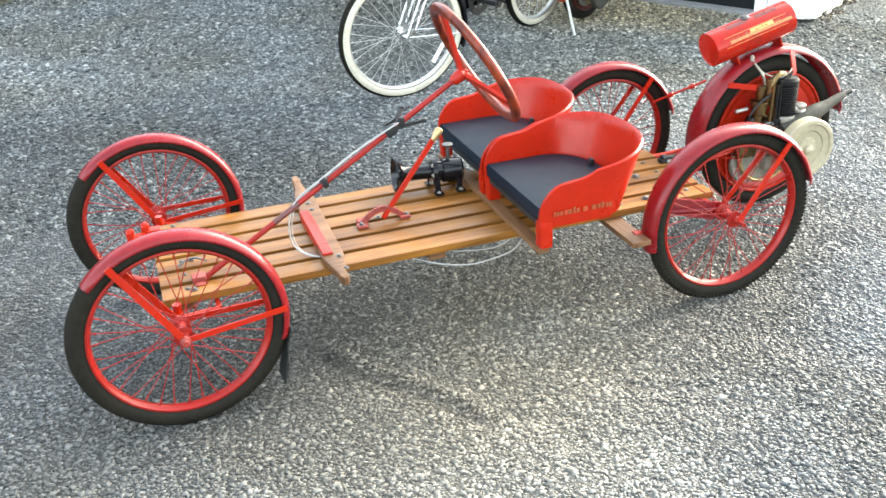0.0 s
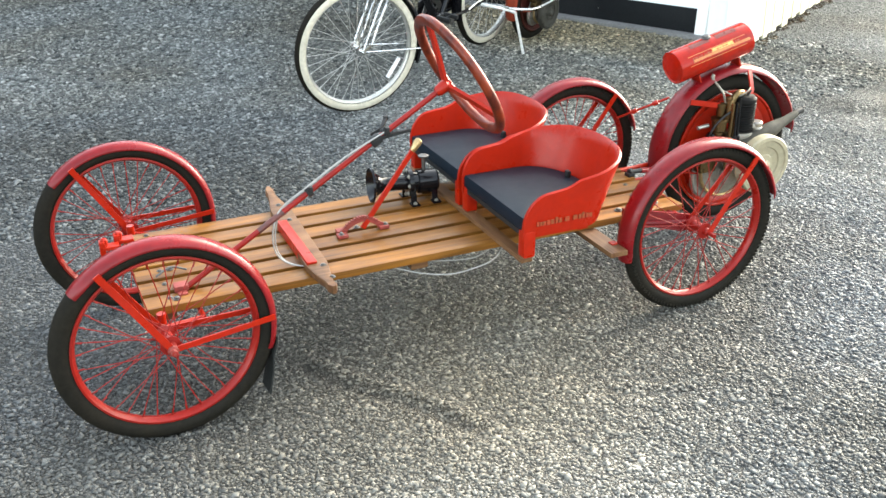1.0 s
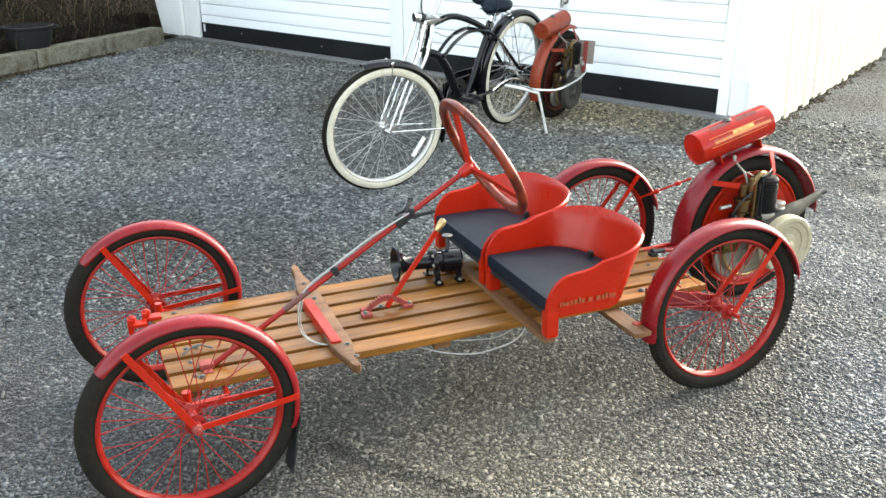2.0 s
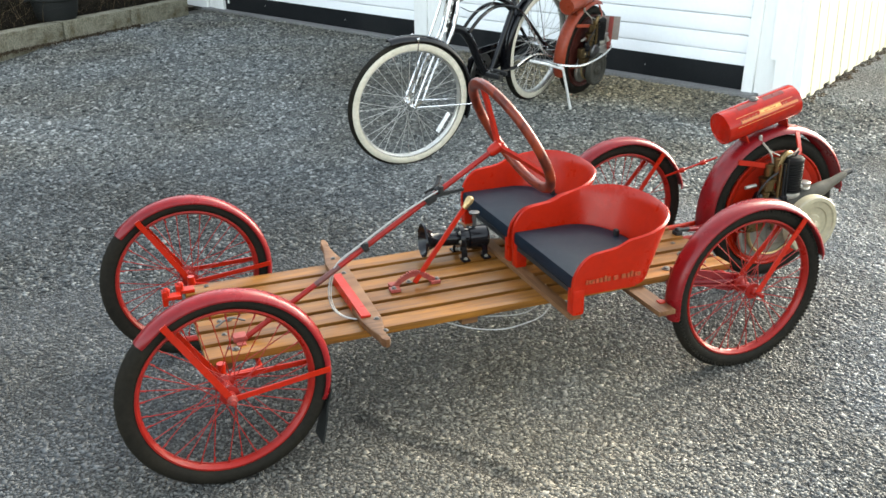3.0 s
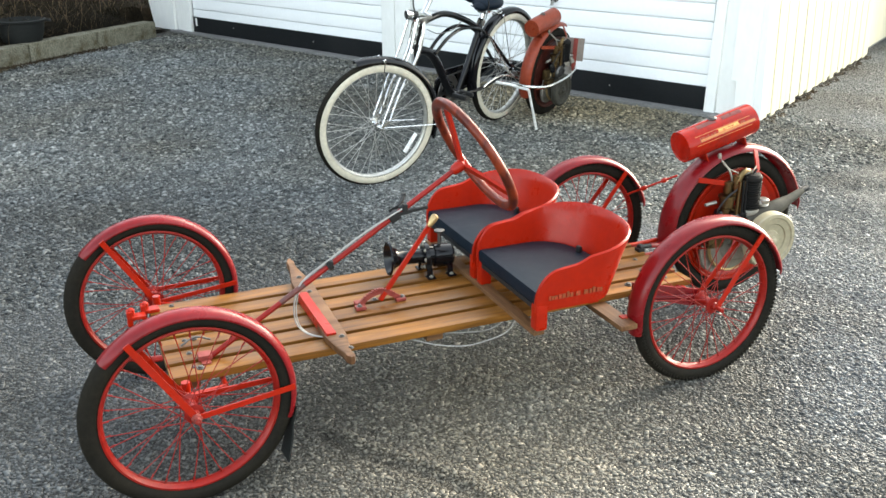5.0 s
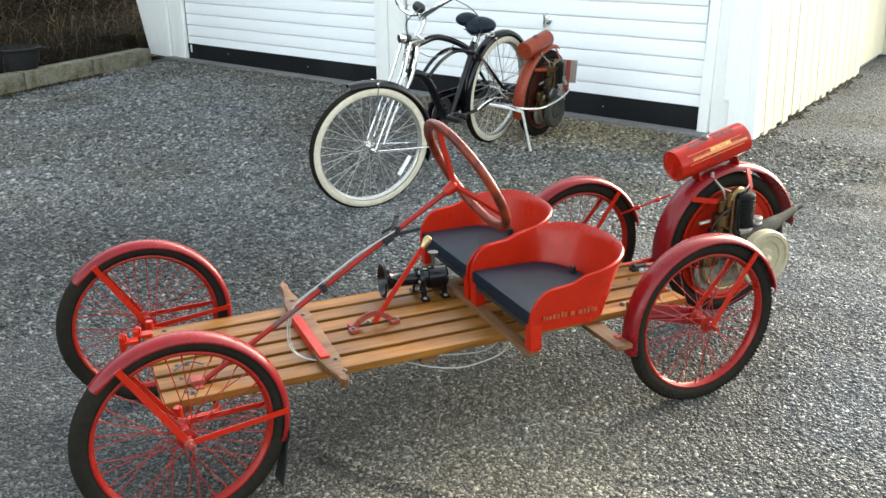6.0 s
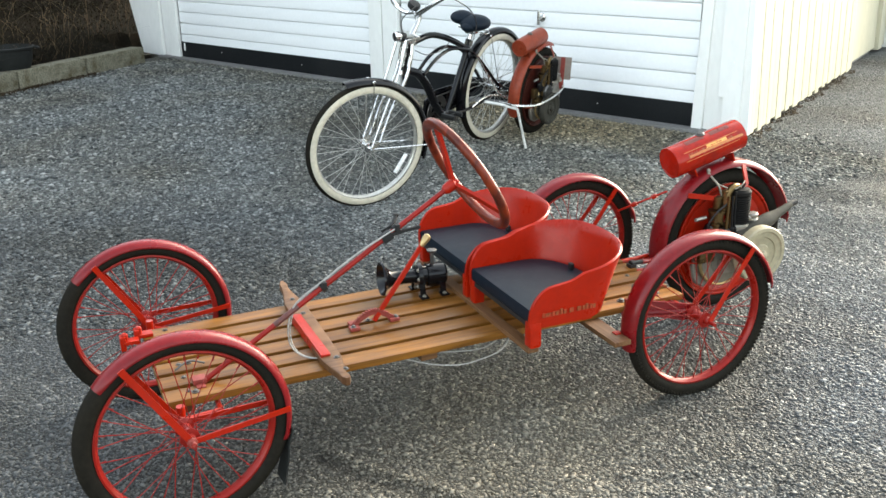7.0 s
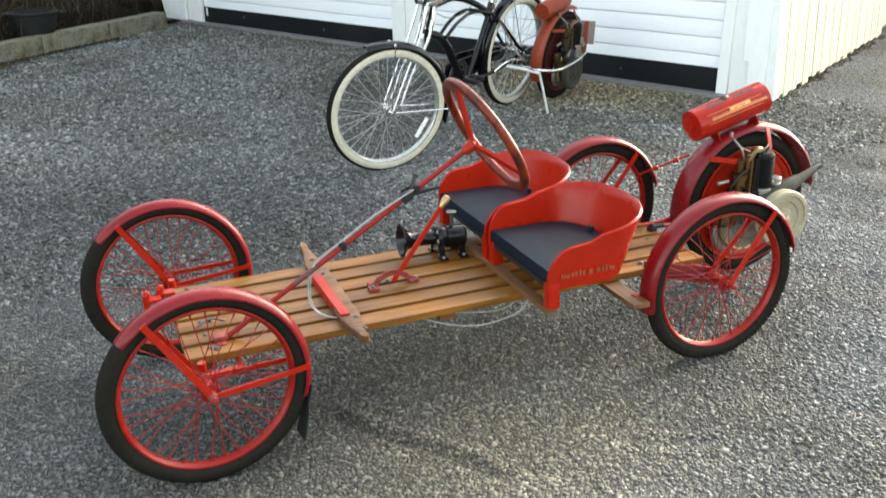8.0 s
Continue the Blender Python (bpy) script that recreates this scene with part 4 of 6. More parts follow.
def motor_wheel(parent, at, paint, fender_paint, fly_mat, muffler_mat, fender_w=0.092, fender_from=6, tank_len=0.294, tank_dip=0.245, tank_r=0.0565, tank_paint=None, fly=(0.028, -0.180, -0.010), marks=True, fly_r=0.104, disc_paint=None):
    """A powered fifth wheel: disc wheel, tyre, mudguard, tank, engine, flywheel and muffler. Local origin: wheel centre; engine towards -y."""
    bm = BM()
    lathe(bm, [(0.012, -0.10), (0.014, -0.03), (0.05, -0.022), (0.06, -0.012), (0.15, -0.020), (0.185, -0.012), (0.198, -0.020), (0.206, -0.020), (0.206, 0.020),
               (0.198, 0.020), (0.18, 0.012), (0.06, 0.012), (0.05, 0.022), (0.014, 0.03), (0.012, 0.05)], 64)
    disc = part("motor_wheel", bm, disc_paint or paint, parent, "red pressed-steel disc wheel with an engine", at=at)
    bm = BM()
    lathe(bm, tyre_profile(0.262, 0.212, 0.055), 64, closed=True)
    part("tyre", bm, RUBBER, disc)
    bm = BM()
    lathe(bm, rim_profile(0.213, 0.050), 64, closed=True)
    part("rim", bm, disc_paint or paint, disc)
    part("fender", fender_mesh(0.288, fender_from, 198, fender_w, 0.016, mat=fender_paint), fender_paint, disc)
    # fuel tank riding on the front of the mudguard
    a = V(-0.256, 0.0, 0.318)
    d = V(0.972, 0.0, tank_dip).normalized()
    nrm = V(-d.z, 0, d.x)
    R = tank_r
    tm = Matrix.Translation(a) @ d.to_track_quat("Y", "Z").to_matrix().to_4x4()
    bm = BM()
    lathe(bm, [(0.001, -0.004), (R * 0.86, -0.002), (R * 0.9, -0.004), (R * 0.985, -0.003), (R, 0.004), (R, tank_len - 0.004), (R * 0.985, tank_len + 0.003), (R * 0.9, tank_len + 0.004),
               (R * 0.86, tank_len + 0.002), (0.001, tank_len + 0.004)], 40, tm)
    part("tank", bm, tank_paint or paint, disc, "red cylindrical fuel tank")
    bm = BM()
    lathe(bm, [(0.016, 0.0), (0.016, 0.005), (0.012, 0.007), (0.011, 0.011), (0.004, 0.012)], 18,
          Matrix.Translation(a + d * tank_len * 0.48 + nrm * (R - 0.003)) @ nrm.to_track_quat("Y", "Z").to_matrix().to_4x4())
    part("filler_cap", bm, DARK_STEEL, disc)
    for k in (0.28, 0.86):
        p = a + d * tank_len * k - nrm * R
        foot = V(p.x + 0.012, 0.0, p.z - 0.02).normalized() * 0.296
        bm = BM()
        strap(bm, [p + nrm * 0.008, (p + foot) / 2, foot], 0.05, 0.005, V(1, 0, 0.2))
        part("tank_bracket", bm, paint, disc)
    if marks:
        # worn gilt bars along the side of the tank
        rng = random.Random(4)
        side = V(0, -0.93, 0) + nrm * 0.36
        turn = side.to_track_quat("-Y", "Z").to_matrix().to_4x4() @ Matrix.Rotation(-0.237, 4, "Y")
        t = 0.045
        while t < tank_len - 0.05:
            wdt = rng.choice((0.006, 0.009, 0.011))
            bar = box(BM(), (wdt, 0.0015, rng.choice((0.014, 0.018))), a + d * (t + wdt / 2) + side * (R - 0.0003), 0.0, turn)
            part("gilt_bar", bar, DIM_GILT, disc)
            t += wdt + rng.choice((0.003, 0.004, 0.008))
        def wrap(name, t0, t1, a0, a1, mat, label):
            """A thin painted patch on the tank between two shares of its length and two angles from its top."""
            bm = BM()
            rows = []
            for lift in (-0.0004, 0.0006):
                rows.append([[bm.verts.new(a + d * tank_len * (t0 + (t1 - t0) * i / 12 + 0.006 * math.sin(7 * j + i)) +
                              (nrm * math.cos(radians(a0 + (a1 - a0) * j / 5)) - V(0, 1, 0) * math.sin(radians(a0 + (a1 - a0) * j / 5))) * (R + lift)) for j in range(6)] for i in range(13)])
            for i in range(12):
                for j in range(5):
                    bm.faces.new((rows[1][i][j], rows[1][i + 1][j], rows[1][i + 1][j + 1], rows[1][i][j + 1]))
            for i in range(12):
                for j in (0, 5):
                    bm.faces.new((rows[0][i][j], rows[0][i + 1][j], rows[1][i + 1][j], rows[1][i][j]))
            bmesh.ops.delete(bm, geom=[v for v in bm.verts if not v.link_faces], context="VERTS")
            part(name, bm, mat, disc, label)

        # dark reflection along the tank's top, painted as two patches
        wrap("reflection_patch", 0.20, 0.46, 6, 27, TANK_SHADE, "dark brownish red reflection painted on the tank")
        wrap("reflection_patch", 0.56, 0.84, 8, 28, TANK_SHADE, "")
        # sun highlight along the tank, painted as bands with the gilt lettering
        wrap("gilt_highlight_band", 0.42, 0.72, 55, 66, GILT_HIGHLIGHT, "bright gilt band painted as a sun highlight")
        wrap("gilt_highlight_band", 0.16, 0.95, 67, 76, GOLD, "")
        for off in (-0.016, 0.016):
            line = [a + d * (0.03 + (tank_len - 0.06) * k / 8) + (side * math.cos(off / R) + d.cross(side) * math.sin(off / R)) * (R + 0.0002) for k in range(9)]
            part("gilt_line", tube(BM(), line, 0.0012, 6), GOLD, disc)
    # engine
    bm = BM()
    lathe(bm, [(0.03, -0.045), (0.066, -0.035), (0.075, -0.02), (0.075, 0.02), (0.066, 0.032), (0.03, 0.036)], 32, Matrix.Translation((0.01, -0.085, -0.005)))
    box(bm, (0.15, 0.06, 0.05), (0.0, -0.085, -0.07), 0.015)
    box(bm, (0.07, 0.055, 0.07), (0.022, -0.085, 0.062), 0.012)
    part("crankcase", bm, ALU, disc, "cast aluminium crankcase")
    bm = BM()
    lathe(bm, [(0.020, -0.012), (0.075, -0.010), (0.080, -0.004), (0.080, 0.006), (0.070, 0.012), (0.02, 0.012)], 32, Matrix.Translation((-0.09, -0.05, -0.08)))
    part("gear_case", bm, ALU, disc)
    bm = BM()
    lathe(bm, [(0.02, -0.020), (0.060, -0.024), (0.066, -0.019), (0.100, -0.018), (0.107, -0.010), (0.107, 0.016), (0.02, 0.018)], 48, Matrix.Translation((-0.045, -0.060, -0.042)))
    drum = part("drive_drum", bm, DULL_ALLOY, disc, "dull alloy drum with a brassy rim")
    bm = BM()
    lathe(bm, [(0.101, -0.021), (0.106, -0.023), (0.111, -0.019), (0.111, -0.012), (0.105, -0.010)], 48, Matrix.Translation((-0.045, -0.060, -0.042)), closed=True)
    part("drum_rim", bm, KNOB_BRASS, drum, "brassy drum rim")
    bm = BM()
    cm = Matrix.Translation((0.012, -0.085, 0.085)) @ Matrix.Rotation(radians(90), 4, "X")
    prof = [(0.026, 0.0)]
    for k in range(12):
        z = 0.006 + 0.0085 * k
        prof += [(0.036, z), (0.0425, z + 0.0015), (0.0425, z + 0.0045), (0.036, z + 0.0060)]
    prof += [(0.042, 0.110), (0.042, 0.122), (0.034, 0.131), (0.012, 0.136), (0.001, 0.137)]
    lathe(bm, prof, 28, cm)
    barrel = part("cylinder", bm, SOOT, disc, "black finned engine cylinder", at=Matrix.Translation((-0.018, 0, 0)))
    bm = BM()
    lathe(bm, [(0.030, -0.022), (0.046, -0.020), (0.048, -0.004), (0.044, 0.004), (0.030, 0.005)], 28, cm)
    part("cylinder_collar", bm, DULL_ALLOY, barrel, "pale alloy collar")
    bm = BM()
    for p, r, h in (((-0.085, -0.085, 0.10), 0.026, 0.050), ((-0.085, -0.085, 0.15), 0.015, 0.05), ((-0.058, -0.09, 0.165), 0.012, 0.055), ((-0.10, -0.10, 0.075), 0.014, 0.03)):
        lathe(bm, [(r * 0.6, 0), (r, 0.006), (r, h - 0.012), (r * 1.15, h - 0.010), (r * 1.15, h - 0.003), (r * 0.5, h)], 18, Matrix.Translation(p) @ Matrix.Rotation(radians(90), 4, "X"))
    tube(bm, smooth_path([(-0.06, -0.09, 0.13), (-0.052, -0.095, 0.19), (-0.035, -0.095, 0.225), (-0.005, -0.09, 0.225), (0.01, -0.085, 0.20)], 5), 0.012, 10)
    tube(bm, [(-0.085, -0.08, 0.11), (-0.02, -0.08, 0.06)], 0.011, 8)
    tube(bm, [(-0.10, -0.10, 0.12), (-0.10, -0.10, 0.02)], 0.007, 8)
    part("carburettor", bm, BRASS, disc, "tarnished brass carburettor", at=Matrix.Translation((-0.018, 0, 0)))
    bm = BM()
    for x in (-0.045, -0.062):
        tube(bm, [(x, -0.115, -0.04), (x + 0.004, -0.112, 0.10), (x + 0.008, -0.11, 0.20)], 0.006, 8)
    box(bm, (0.05, 0.03, 0.06), (-0.15, -0.075, 0.04), 0.01)
    box(bm, (0.07, 0.04, 0.05), (-0.12, -0.08, -0.02), 0.012)
    part("linkage", bm, BRASS, disc, at=Matrix.Translation((-0.018, 0, 0)))
    # timing case, tappets, oil pump and lead, dark with old oil
    bm = BM()
    lathe(bm, [(0.012, -0.02), (0.040, -0.018), (0.046, -0.010), (0.046, 0.012), (0.03, 0.018)], 26, Matrix.Translation((-0.075, -0.105, 0.035)))
    for k in range(5):
        a2 = 2 * math.pi * k / 5 + 0.3
        lathe(bm, [(0.005, 0), (0.005, 0.006), (0.002, 0.008)], 6, Matrix.Translation((-0.075 + 0.038 * math.cos(a2), -0.122, 0.035 + 0.038 * math.sin(a2))) @ Matrix.Rotation(math.pi, 4, "Z"))
    part("timing_case", bm, DARK_STEEL, disc)
    for x, z0, z1 in ((-0.028, 0.07, 0.215), (-0.040, 0.07, 0.20)):
        bm = BM()
        tube(bm, [(x, -0.118, z0), (x, -0.112, z1)], 0.0045, 8)
        lathe(bm, [(0.008, 0), (0.009, 0.004), (0.009, 0.016), (0.005, 0.020)], 10, Matrix.Translation((x, -0.118, z0 - 0.004)) @ Matrix.Rotation(radians(90), 4, "X"))
        part("tappet_rod", bm, SOOT, disc, at=Matrix.Translation((-0.018, 0, 0)))
    bm = BM()
    tube(bm, smooth_path([(-0.09, -0.09, 0.05), (-0.15, -0.10, 0.09), (-0.12, -0.11, 0.15), (-0.03, -0.10, 0.19), (0.005, -0.10, 0.235)], 5), 0.0035, 6)
    part("ignition_lead", bm, BLACK_DULL, disc)
    bm = BM()
    lathe(bm, [(0.010, 0), (0.022, 0.004), (0.024, 0.03), (0.018, 0.05), (0.008, 0.055)], 16, Matrix.Translation((-0.128, -0.085, 0.045)) @ Matrix.Rotation(radians(90), 4, "X"))
    part("oil_cup", bm, BLACK, disc)
    bm = BM()
    lathe(bm, [(0.010, -0.04), (0.034, -0.038), (0.036, -0.03), (0.036, 0.015), (0.03, 0.02)], 24, Matrix.Translation((-0.035, -0.065, 0.045)))
    part("magneto", bm, BLACK, disc, at=Matrix.Translation((-0.018, 0, 0)))
    bm = BM()
    tube(bm, smooth_path([(0.04, -0.10, 0.11), (0.065, -0.11, 0.095), (0.075, -0.12, 0.07)], 4), 0.017, 12)
    lathe(bm, [(0.020, 0), (0.022, 0.004), (0.022, 0.014), (0.018, 0.018)], 14, Matrix.Translation((0.062, -0.105, 0.105)) @ Matrix.Rotation(radians(90), 4, "X"))
    part("exhaust_elbow", bm, ALU, disc, at=Matrix.Translation((-0.018, 0, 0)))
    bm = BM()
    tube(bm, smooth_path([(-0.112, -0.03, 0.285), (-0.10, -0.06, 0.245), (-0.06, -0.095, 0.222), (-0.04, -0.105, 0.224), (-0.02, -0.11, 0.236), (0.0, -0.10, 0.246)], 5), 0.0024, 8)
    lathe(bm, [(0.006, 0), (0.007, 0.022), (0.004, 0.027)], 10, Matrix.Translation((-0.112, -0.035, 0.262)) @ Matrix.Rotation(radians(90), 4, "X"))
    tube(bm, smooth_path([(-0.112, -0.05, 0.265), (-0.10, -0.08, 0.235), (-0.085, -0.085, 0.195)], 4), 0.004, 8)
    part("fuel_line", bm, DULL_ALLOY, disc, "bright fuel pipe and tap")
    for pts, up in (([(-0.205, -0.048, 0.205), (-0.13, -0.080, 0.195), (-0.070, -0.092, 0.185)], V(0, 1, 0)),
                    ([(0.038, -0.044, 0.286), (0.022, -0.085, 0.232), (-0.03, -0.10, 0.16)], V(0, 1, 0)),
                    ([(-0.21, -0.035, -0.05), (-0.11, -0.07, -0.06), (0.0, -0.07, -0.06)], V(0, 0, 1))):
        bm = BM()
        strap(bm, pts, 0.018, 0.005, up)
        part("stay", bm, paint, disc)
    bm = BM()
    tube(bm, [(-0.190, -0.08, 0.120), (-0.145, -0.08, 0.124)], 0.0065, 8)
    part("priming_cup", bm, ALU, disc)
    # flywheel, facing outwards
    bm = BM()
    fm = Matrix.Translation(fly) @ Matrix.Rotation(radians(180), 4, "Z")
    lathe(bm, [(0.02, -0.03), (fly_r - 0.008, -0.026), (fly_r, -0.018), (fly_r, 0.010), (fly_r - 0.004, 0.015), (fly_r - 0.016, 0.016), (fly_r - 0.020, 0.011), (fly_r - 0.040, 0.009), (fly_r - 0.043, 0.004), (0.038, 0.003), (0.034, 0.010), (0.018, 0.012), (0.016, 0.020),
               (0.001, 0.028)], 48, fm)
    part("flywheel", bm, fly_mat, disc, "painted flywheel disc")
    off = V(*fly) - V(0.028, -0.180, -0.010)
    bm = BM()
    tube(bm, smooth_path([off + V(*p) for p in ((-0.035, -0.125, 0.045), (0.02, -0.12, 0.058), (0.09, -0.115, 0.080), (0.16, -0.105, 0.099), (0.215, -0.095, 0.114), (0.238, -0.09, 0.121))], 5), 0.031, 16,
         scale=lambda t: 0.70 + 0.35 * math.sin(math.pi * min(1.0, t * 1.6)) - 0.42 * max(0, t - 0.25))
    part("muffler", bm, muffler_mat, disc, "dull grey exhaust box")
    bm = BM()
    tube(bm, [off + V(0.232, -0.09, 0.122), off + V(0.268, -0.085, 0.127)], 0.011, 12)
    part("tailpipe", bm, BLACK_DULL, disc)
    return disc


def bucket_seat(parent, y):
    """A bent-panel bucket seat with a black cushion. y: its middle line."""
    x0, half, zb = 0.925, 0.183, 0.345
    # plan of the panel, from one front corner round the back to the other
    plan = []
    for k in range(19):
        t = (k / 18) ** 1.5
        plan.append((x0 + 0.165 * t, -half, 0.30 * t))
    for k in range(1, 36):
        a = math.pi * k / 36
        plan.append((x0 + 0.165 + 0.135 * math.sin(a) ** 0.85, -half * math.cos(a), 0.30 + 0.40 * k / 36))
    for k in range(19):
        t = 1 - (1 - k / 18) ** 1.5
        plan.append((x0 + 0.165 * (1 - t), half, 0.70 + 0.30 * t))

    def top(s):
        """Height of the panel's edge: rounded front corner, low arm, high back."""
        q = min(s, 1 - s)
        k = min(1.0, max(0.0, (q - 0.20) / 0.25))
        z = 0.456 + 0.012 * min(1.0, q / 0.2) + 0.054 * k * k * (3 - 2 * k)
        if q < 0.12:
            z -= 0.082 * (1 - math.sqrt(1 - (1 - q / 0.12) ** 2))
        return z

    bm = BM()
    cols = []
    for i, (x, yy, s) in enumerate(plan):
        j, k = max(0, i - 1), min(len(plan) - 1, i + 1)
        tx, ty = plan[k][0] - plan[j][0], plan[k][1] - plan[j][1]
        ln = math.hypot(tx, ty)
        nx, ny = ty / ln, -tx / ln          # outwards
        zt = top(s) + 0.007 * min(1.0, max(0.0, (s - 0.62) / 0.16))      # the inner and far arms stand a little higher
        col = []
        lean = 0.055 * max(0.0, nx) + 0.012
        zs = [zb + (zt - zb) * t for t in (0, 0.3, 0.6, 0.85, 1.0)]
        for z in zs:
            o = lean * ((z - zb) / 0.2) + 0.006
            col.append((x + nx * o, y + yy + ny * o, z))
        col.append((x + nx * (lean * ((zt - zb) / 0.2) + 0.001), y + yy + ny * (lean * ((zt - zb) / 0.2) + 0.001), zt + 0.004))
        for z in zs[::-1]:
            o = lean * ((z - zb) / 0.2) - 0.005
            col.append((x + nx * o, y + yy + ny * o, z))
        cols.append([bm.verts.new(c) for c in col])
    n = len(cols[0])
    for a, b in zip(cols, cols[1:]):
        for j in range(n):
            bm.faces.new((a[j], a[(j + 1) % n], b[(j + 1) % n], b[j]))
    bm.faces.new(cols[0])
    bm.faces.new(cols[-1][::-1])
    seat = part("seat", bm, RED, parent, "red bent-panel bucket seat", smooth=45)
    # seat board, coloured black for the shaded gap under the cushion
    bm = BM()
    lo, hi = [], []
    for x, yy, s in plan:
        lo.append(bm.verts.new((x + 0.004, y + yy * 0.965, 0.348)))
        hi.append(bm.verts.new((x + 0.004, y + yy * 0.965, 0.362)))
    bm.faces.new(lo)
    bm.faces.new(hi[::-1])
    for k in range(len(lo)):
        k2 = (k + 1) % len(lo)
        bm.faces.new((lo[k], lo[k2], hi[k2], hi[k]))
    part("seat_board", bm, BLACK_DULL, seat, "seat board blackened for the shade under the cushion")
    # cushion
    bm = BM()
    rings = []
    m = len(plan)
    cx = x0 + 0.13
    for z, k in ((0.362, 0.955), (0.368, 0.972), (0.392, 0.972), (0.400, 0.955), (0.404, 0.85), (0.407, 0.5)):
        rings.append([bm.verts.new((cx + (x - cx) * k + 0.0, y + yy * min(1.0, k * 1.01), z)) for x, yy, s in plan])
    for a, b in zip(rings, rings[1:]):
        for j in range(m):
            bm.faces.new((a[j], a[(j + 1) % m], b[(j + 1) % m], b[j]))
    bm.faces.new(rings[0][::-1])
    bm.faces.new(rings[-1])
    part("cushion", bm, LEATHER, seat, "flat black leathercloth cushion")
    # small buckle tab at the back of the cushion
    part("tab", box(BM(), (0.012, 0.018, 0.020), (x0 + 0.266, y + 0.03, 0.414), 0.004), BLACK_DULL, seat)
    for sy in (-1, 1):
        part("leg", box(BM(), (0.036, 0.034, 0.076), (x0 + 0.020, y + sy * (half - 0.008), 0.326), 0.008), RED, seat)
        part("leg", box(BM(), (0.036, 0.030, 0.070), (x0 + 0.262, y + sy * (half - 0.125), 0.314), 0.006), RED, seat)
    return seat


def steering(parent):
    base, hub = V(0.068, -0.163, 0.273), V(0.820, -0.124, 0.706)
    d = (hub - base).normalized()
    bm = BM()
    tube(bm, [base, hub - d * 0.02], 0.0076, 14)
    col = part("steering_column", bm, WHEEL_RED, parent)
    bm = BM()
    tube(bm, [base + d * 0.245, base + d * 0.325], 0.0081, 14)
    part("worn_sleeve", bm, WORN_COLUMN, col, "paint worn to dark bare metal")
    bm = BM()
    box(bm, (0.036, 0.034, 0.018), base + V(0, 0, 0.013), 0.006)
    box(bm, (0.024, 0.07, 0.006), base + V(0, 0, 0.006), 0.002)
    part("base_block", bm, OLD_RED, col)
    # clamps
    for t in (0.41, 0.665):
        bm = BM()
        lathe(bm, [(0.0108, -0.008), (0.0145, -0.007), (0.0145, 0.007), (0.0108, 0.008)], 14, Matrix.Translation(base + d * t) @ d.to_track_quat("Y", "Z").to_matrix().to_4x4())
        box(bm, (0.012, 0.016, 0.02), base + d * t + V(0, -0.012, 0.008), 0.003)
        part("cable_clamp", bm, BLACK_DULL, col)
    # control levers
    c = base + d * 0.632
    bm = BM()
    box(bm, (0.032, 0.026, 0.024), c + V(0.0, 0, -0.001), 0.006, Matrix.Rotation(radians(-30), 4, "Y"))
    part("lever_clamp", bm, BLACK_DULL, col)
    for q, o in ((V(0.046, 0.052, 0.042), 0.034), (V(0.088, -0.006, 0.018), -0.008)):
        bm = BM()
        strap(bm, smooth_path([c + V(0, o, 0.004), c + q * 0.5 + V(0, -0.008, 0.003), c + q + V(0, -0.008, 0)], 4), 0.009, 0.008)
        box(bm, (0.012, 0.011, 0.010), c + q + V(0, -0.008, 0), 0.003)
        part("lever", bm, BLACK_DULL, col)
    # steering wheel: dished, three spokes
    up = V(-d.z, 0, d.x)
    out = V(0, 1, 0)
    centre = hub + d * 0.050
    R = 0.175
    wm = Matrix.Translation(centre) @ Matrix((( *d.cross(up), 0), (*d, 0), (*up, 0), (0, 0, 0, 1))).transposed()
    bm = BM()
    n = 64
    ring = [centre + (up * math.cos(2 * math.pi * k / n) + out * math.sin(2 * math.pi * k / n)) * R for k in range(n)]
    rings = []
    for k, q in enumerate(ring):
        rad = (q - centre).normalized()
        rings.append([bm.verts.new(q + rad * 0.0155 * math.cos(a) + d * 0.0135 * math.sin(a)) for a in (2 * math.pi * j / 12 for j in range(12))])
    for k in range(n):
        a, b = rings[k], rings[(k + 1) % n]
        for j in range(12):
            bm.faces.new((a[j], a[(j + 1) % 12], b[(j + 1) % 12], b[j]))
    sw = part("steering_wheel", bm, RIM_WOOD, parent, "dark reddish-brown wooden steering wheel rim", smooth=60)
    bm = BM()
    lathe(bm, [(0.010, -0.03), (0.015, -0.022), (0.017, -0.004), (0.018, 0.005), (0.014, 0.011), (0.008, 0.013)], 20, Matrix.Translation(hub) @ d.to_track_quat("Y", "Z").to_matrix().to_4x4())
    part("hub", bm, RED, sw)
    bm = BM()
    lathe(bm, [(0.006, 0), (0.006, 0.008), (0.003, 0.010)], 6, Matrix.Translation(hub + d * 0.012) @ d.to_track_quat("Y", "Z").to_matrix().to_4x4())
    part("nut", bm, RED, sw)
    for ang in (0, 122, 238):
        a = radians(ang)
        rad = up * math.cos(a) + out * math.sin(a)
        bm = BM()
        strap(bm, smooth_path([hub + d * 0.004, hub + rad * 0.08 + d * 0.026, hub + rad * (R - 0.006) + d * 0.047], 5), 0.022, 0.009, d)
        part("spoke", bm, RED, sw)


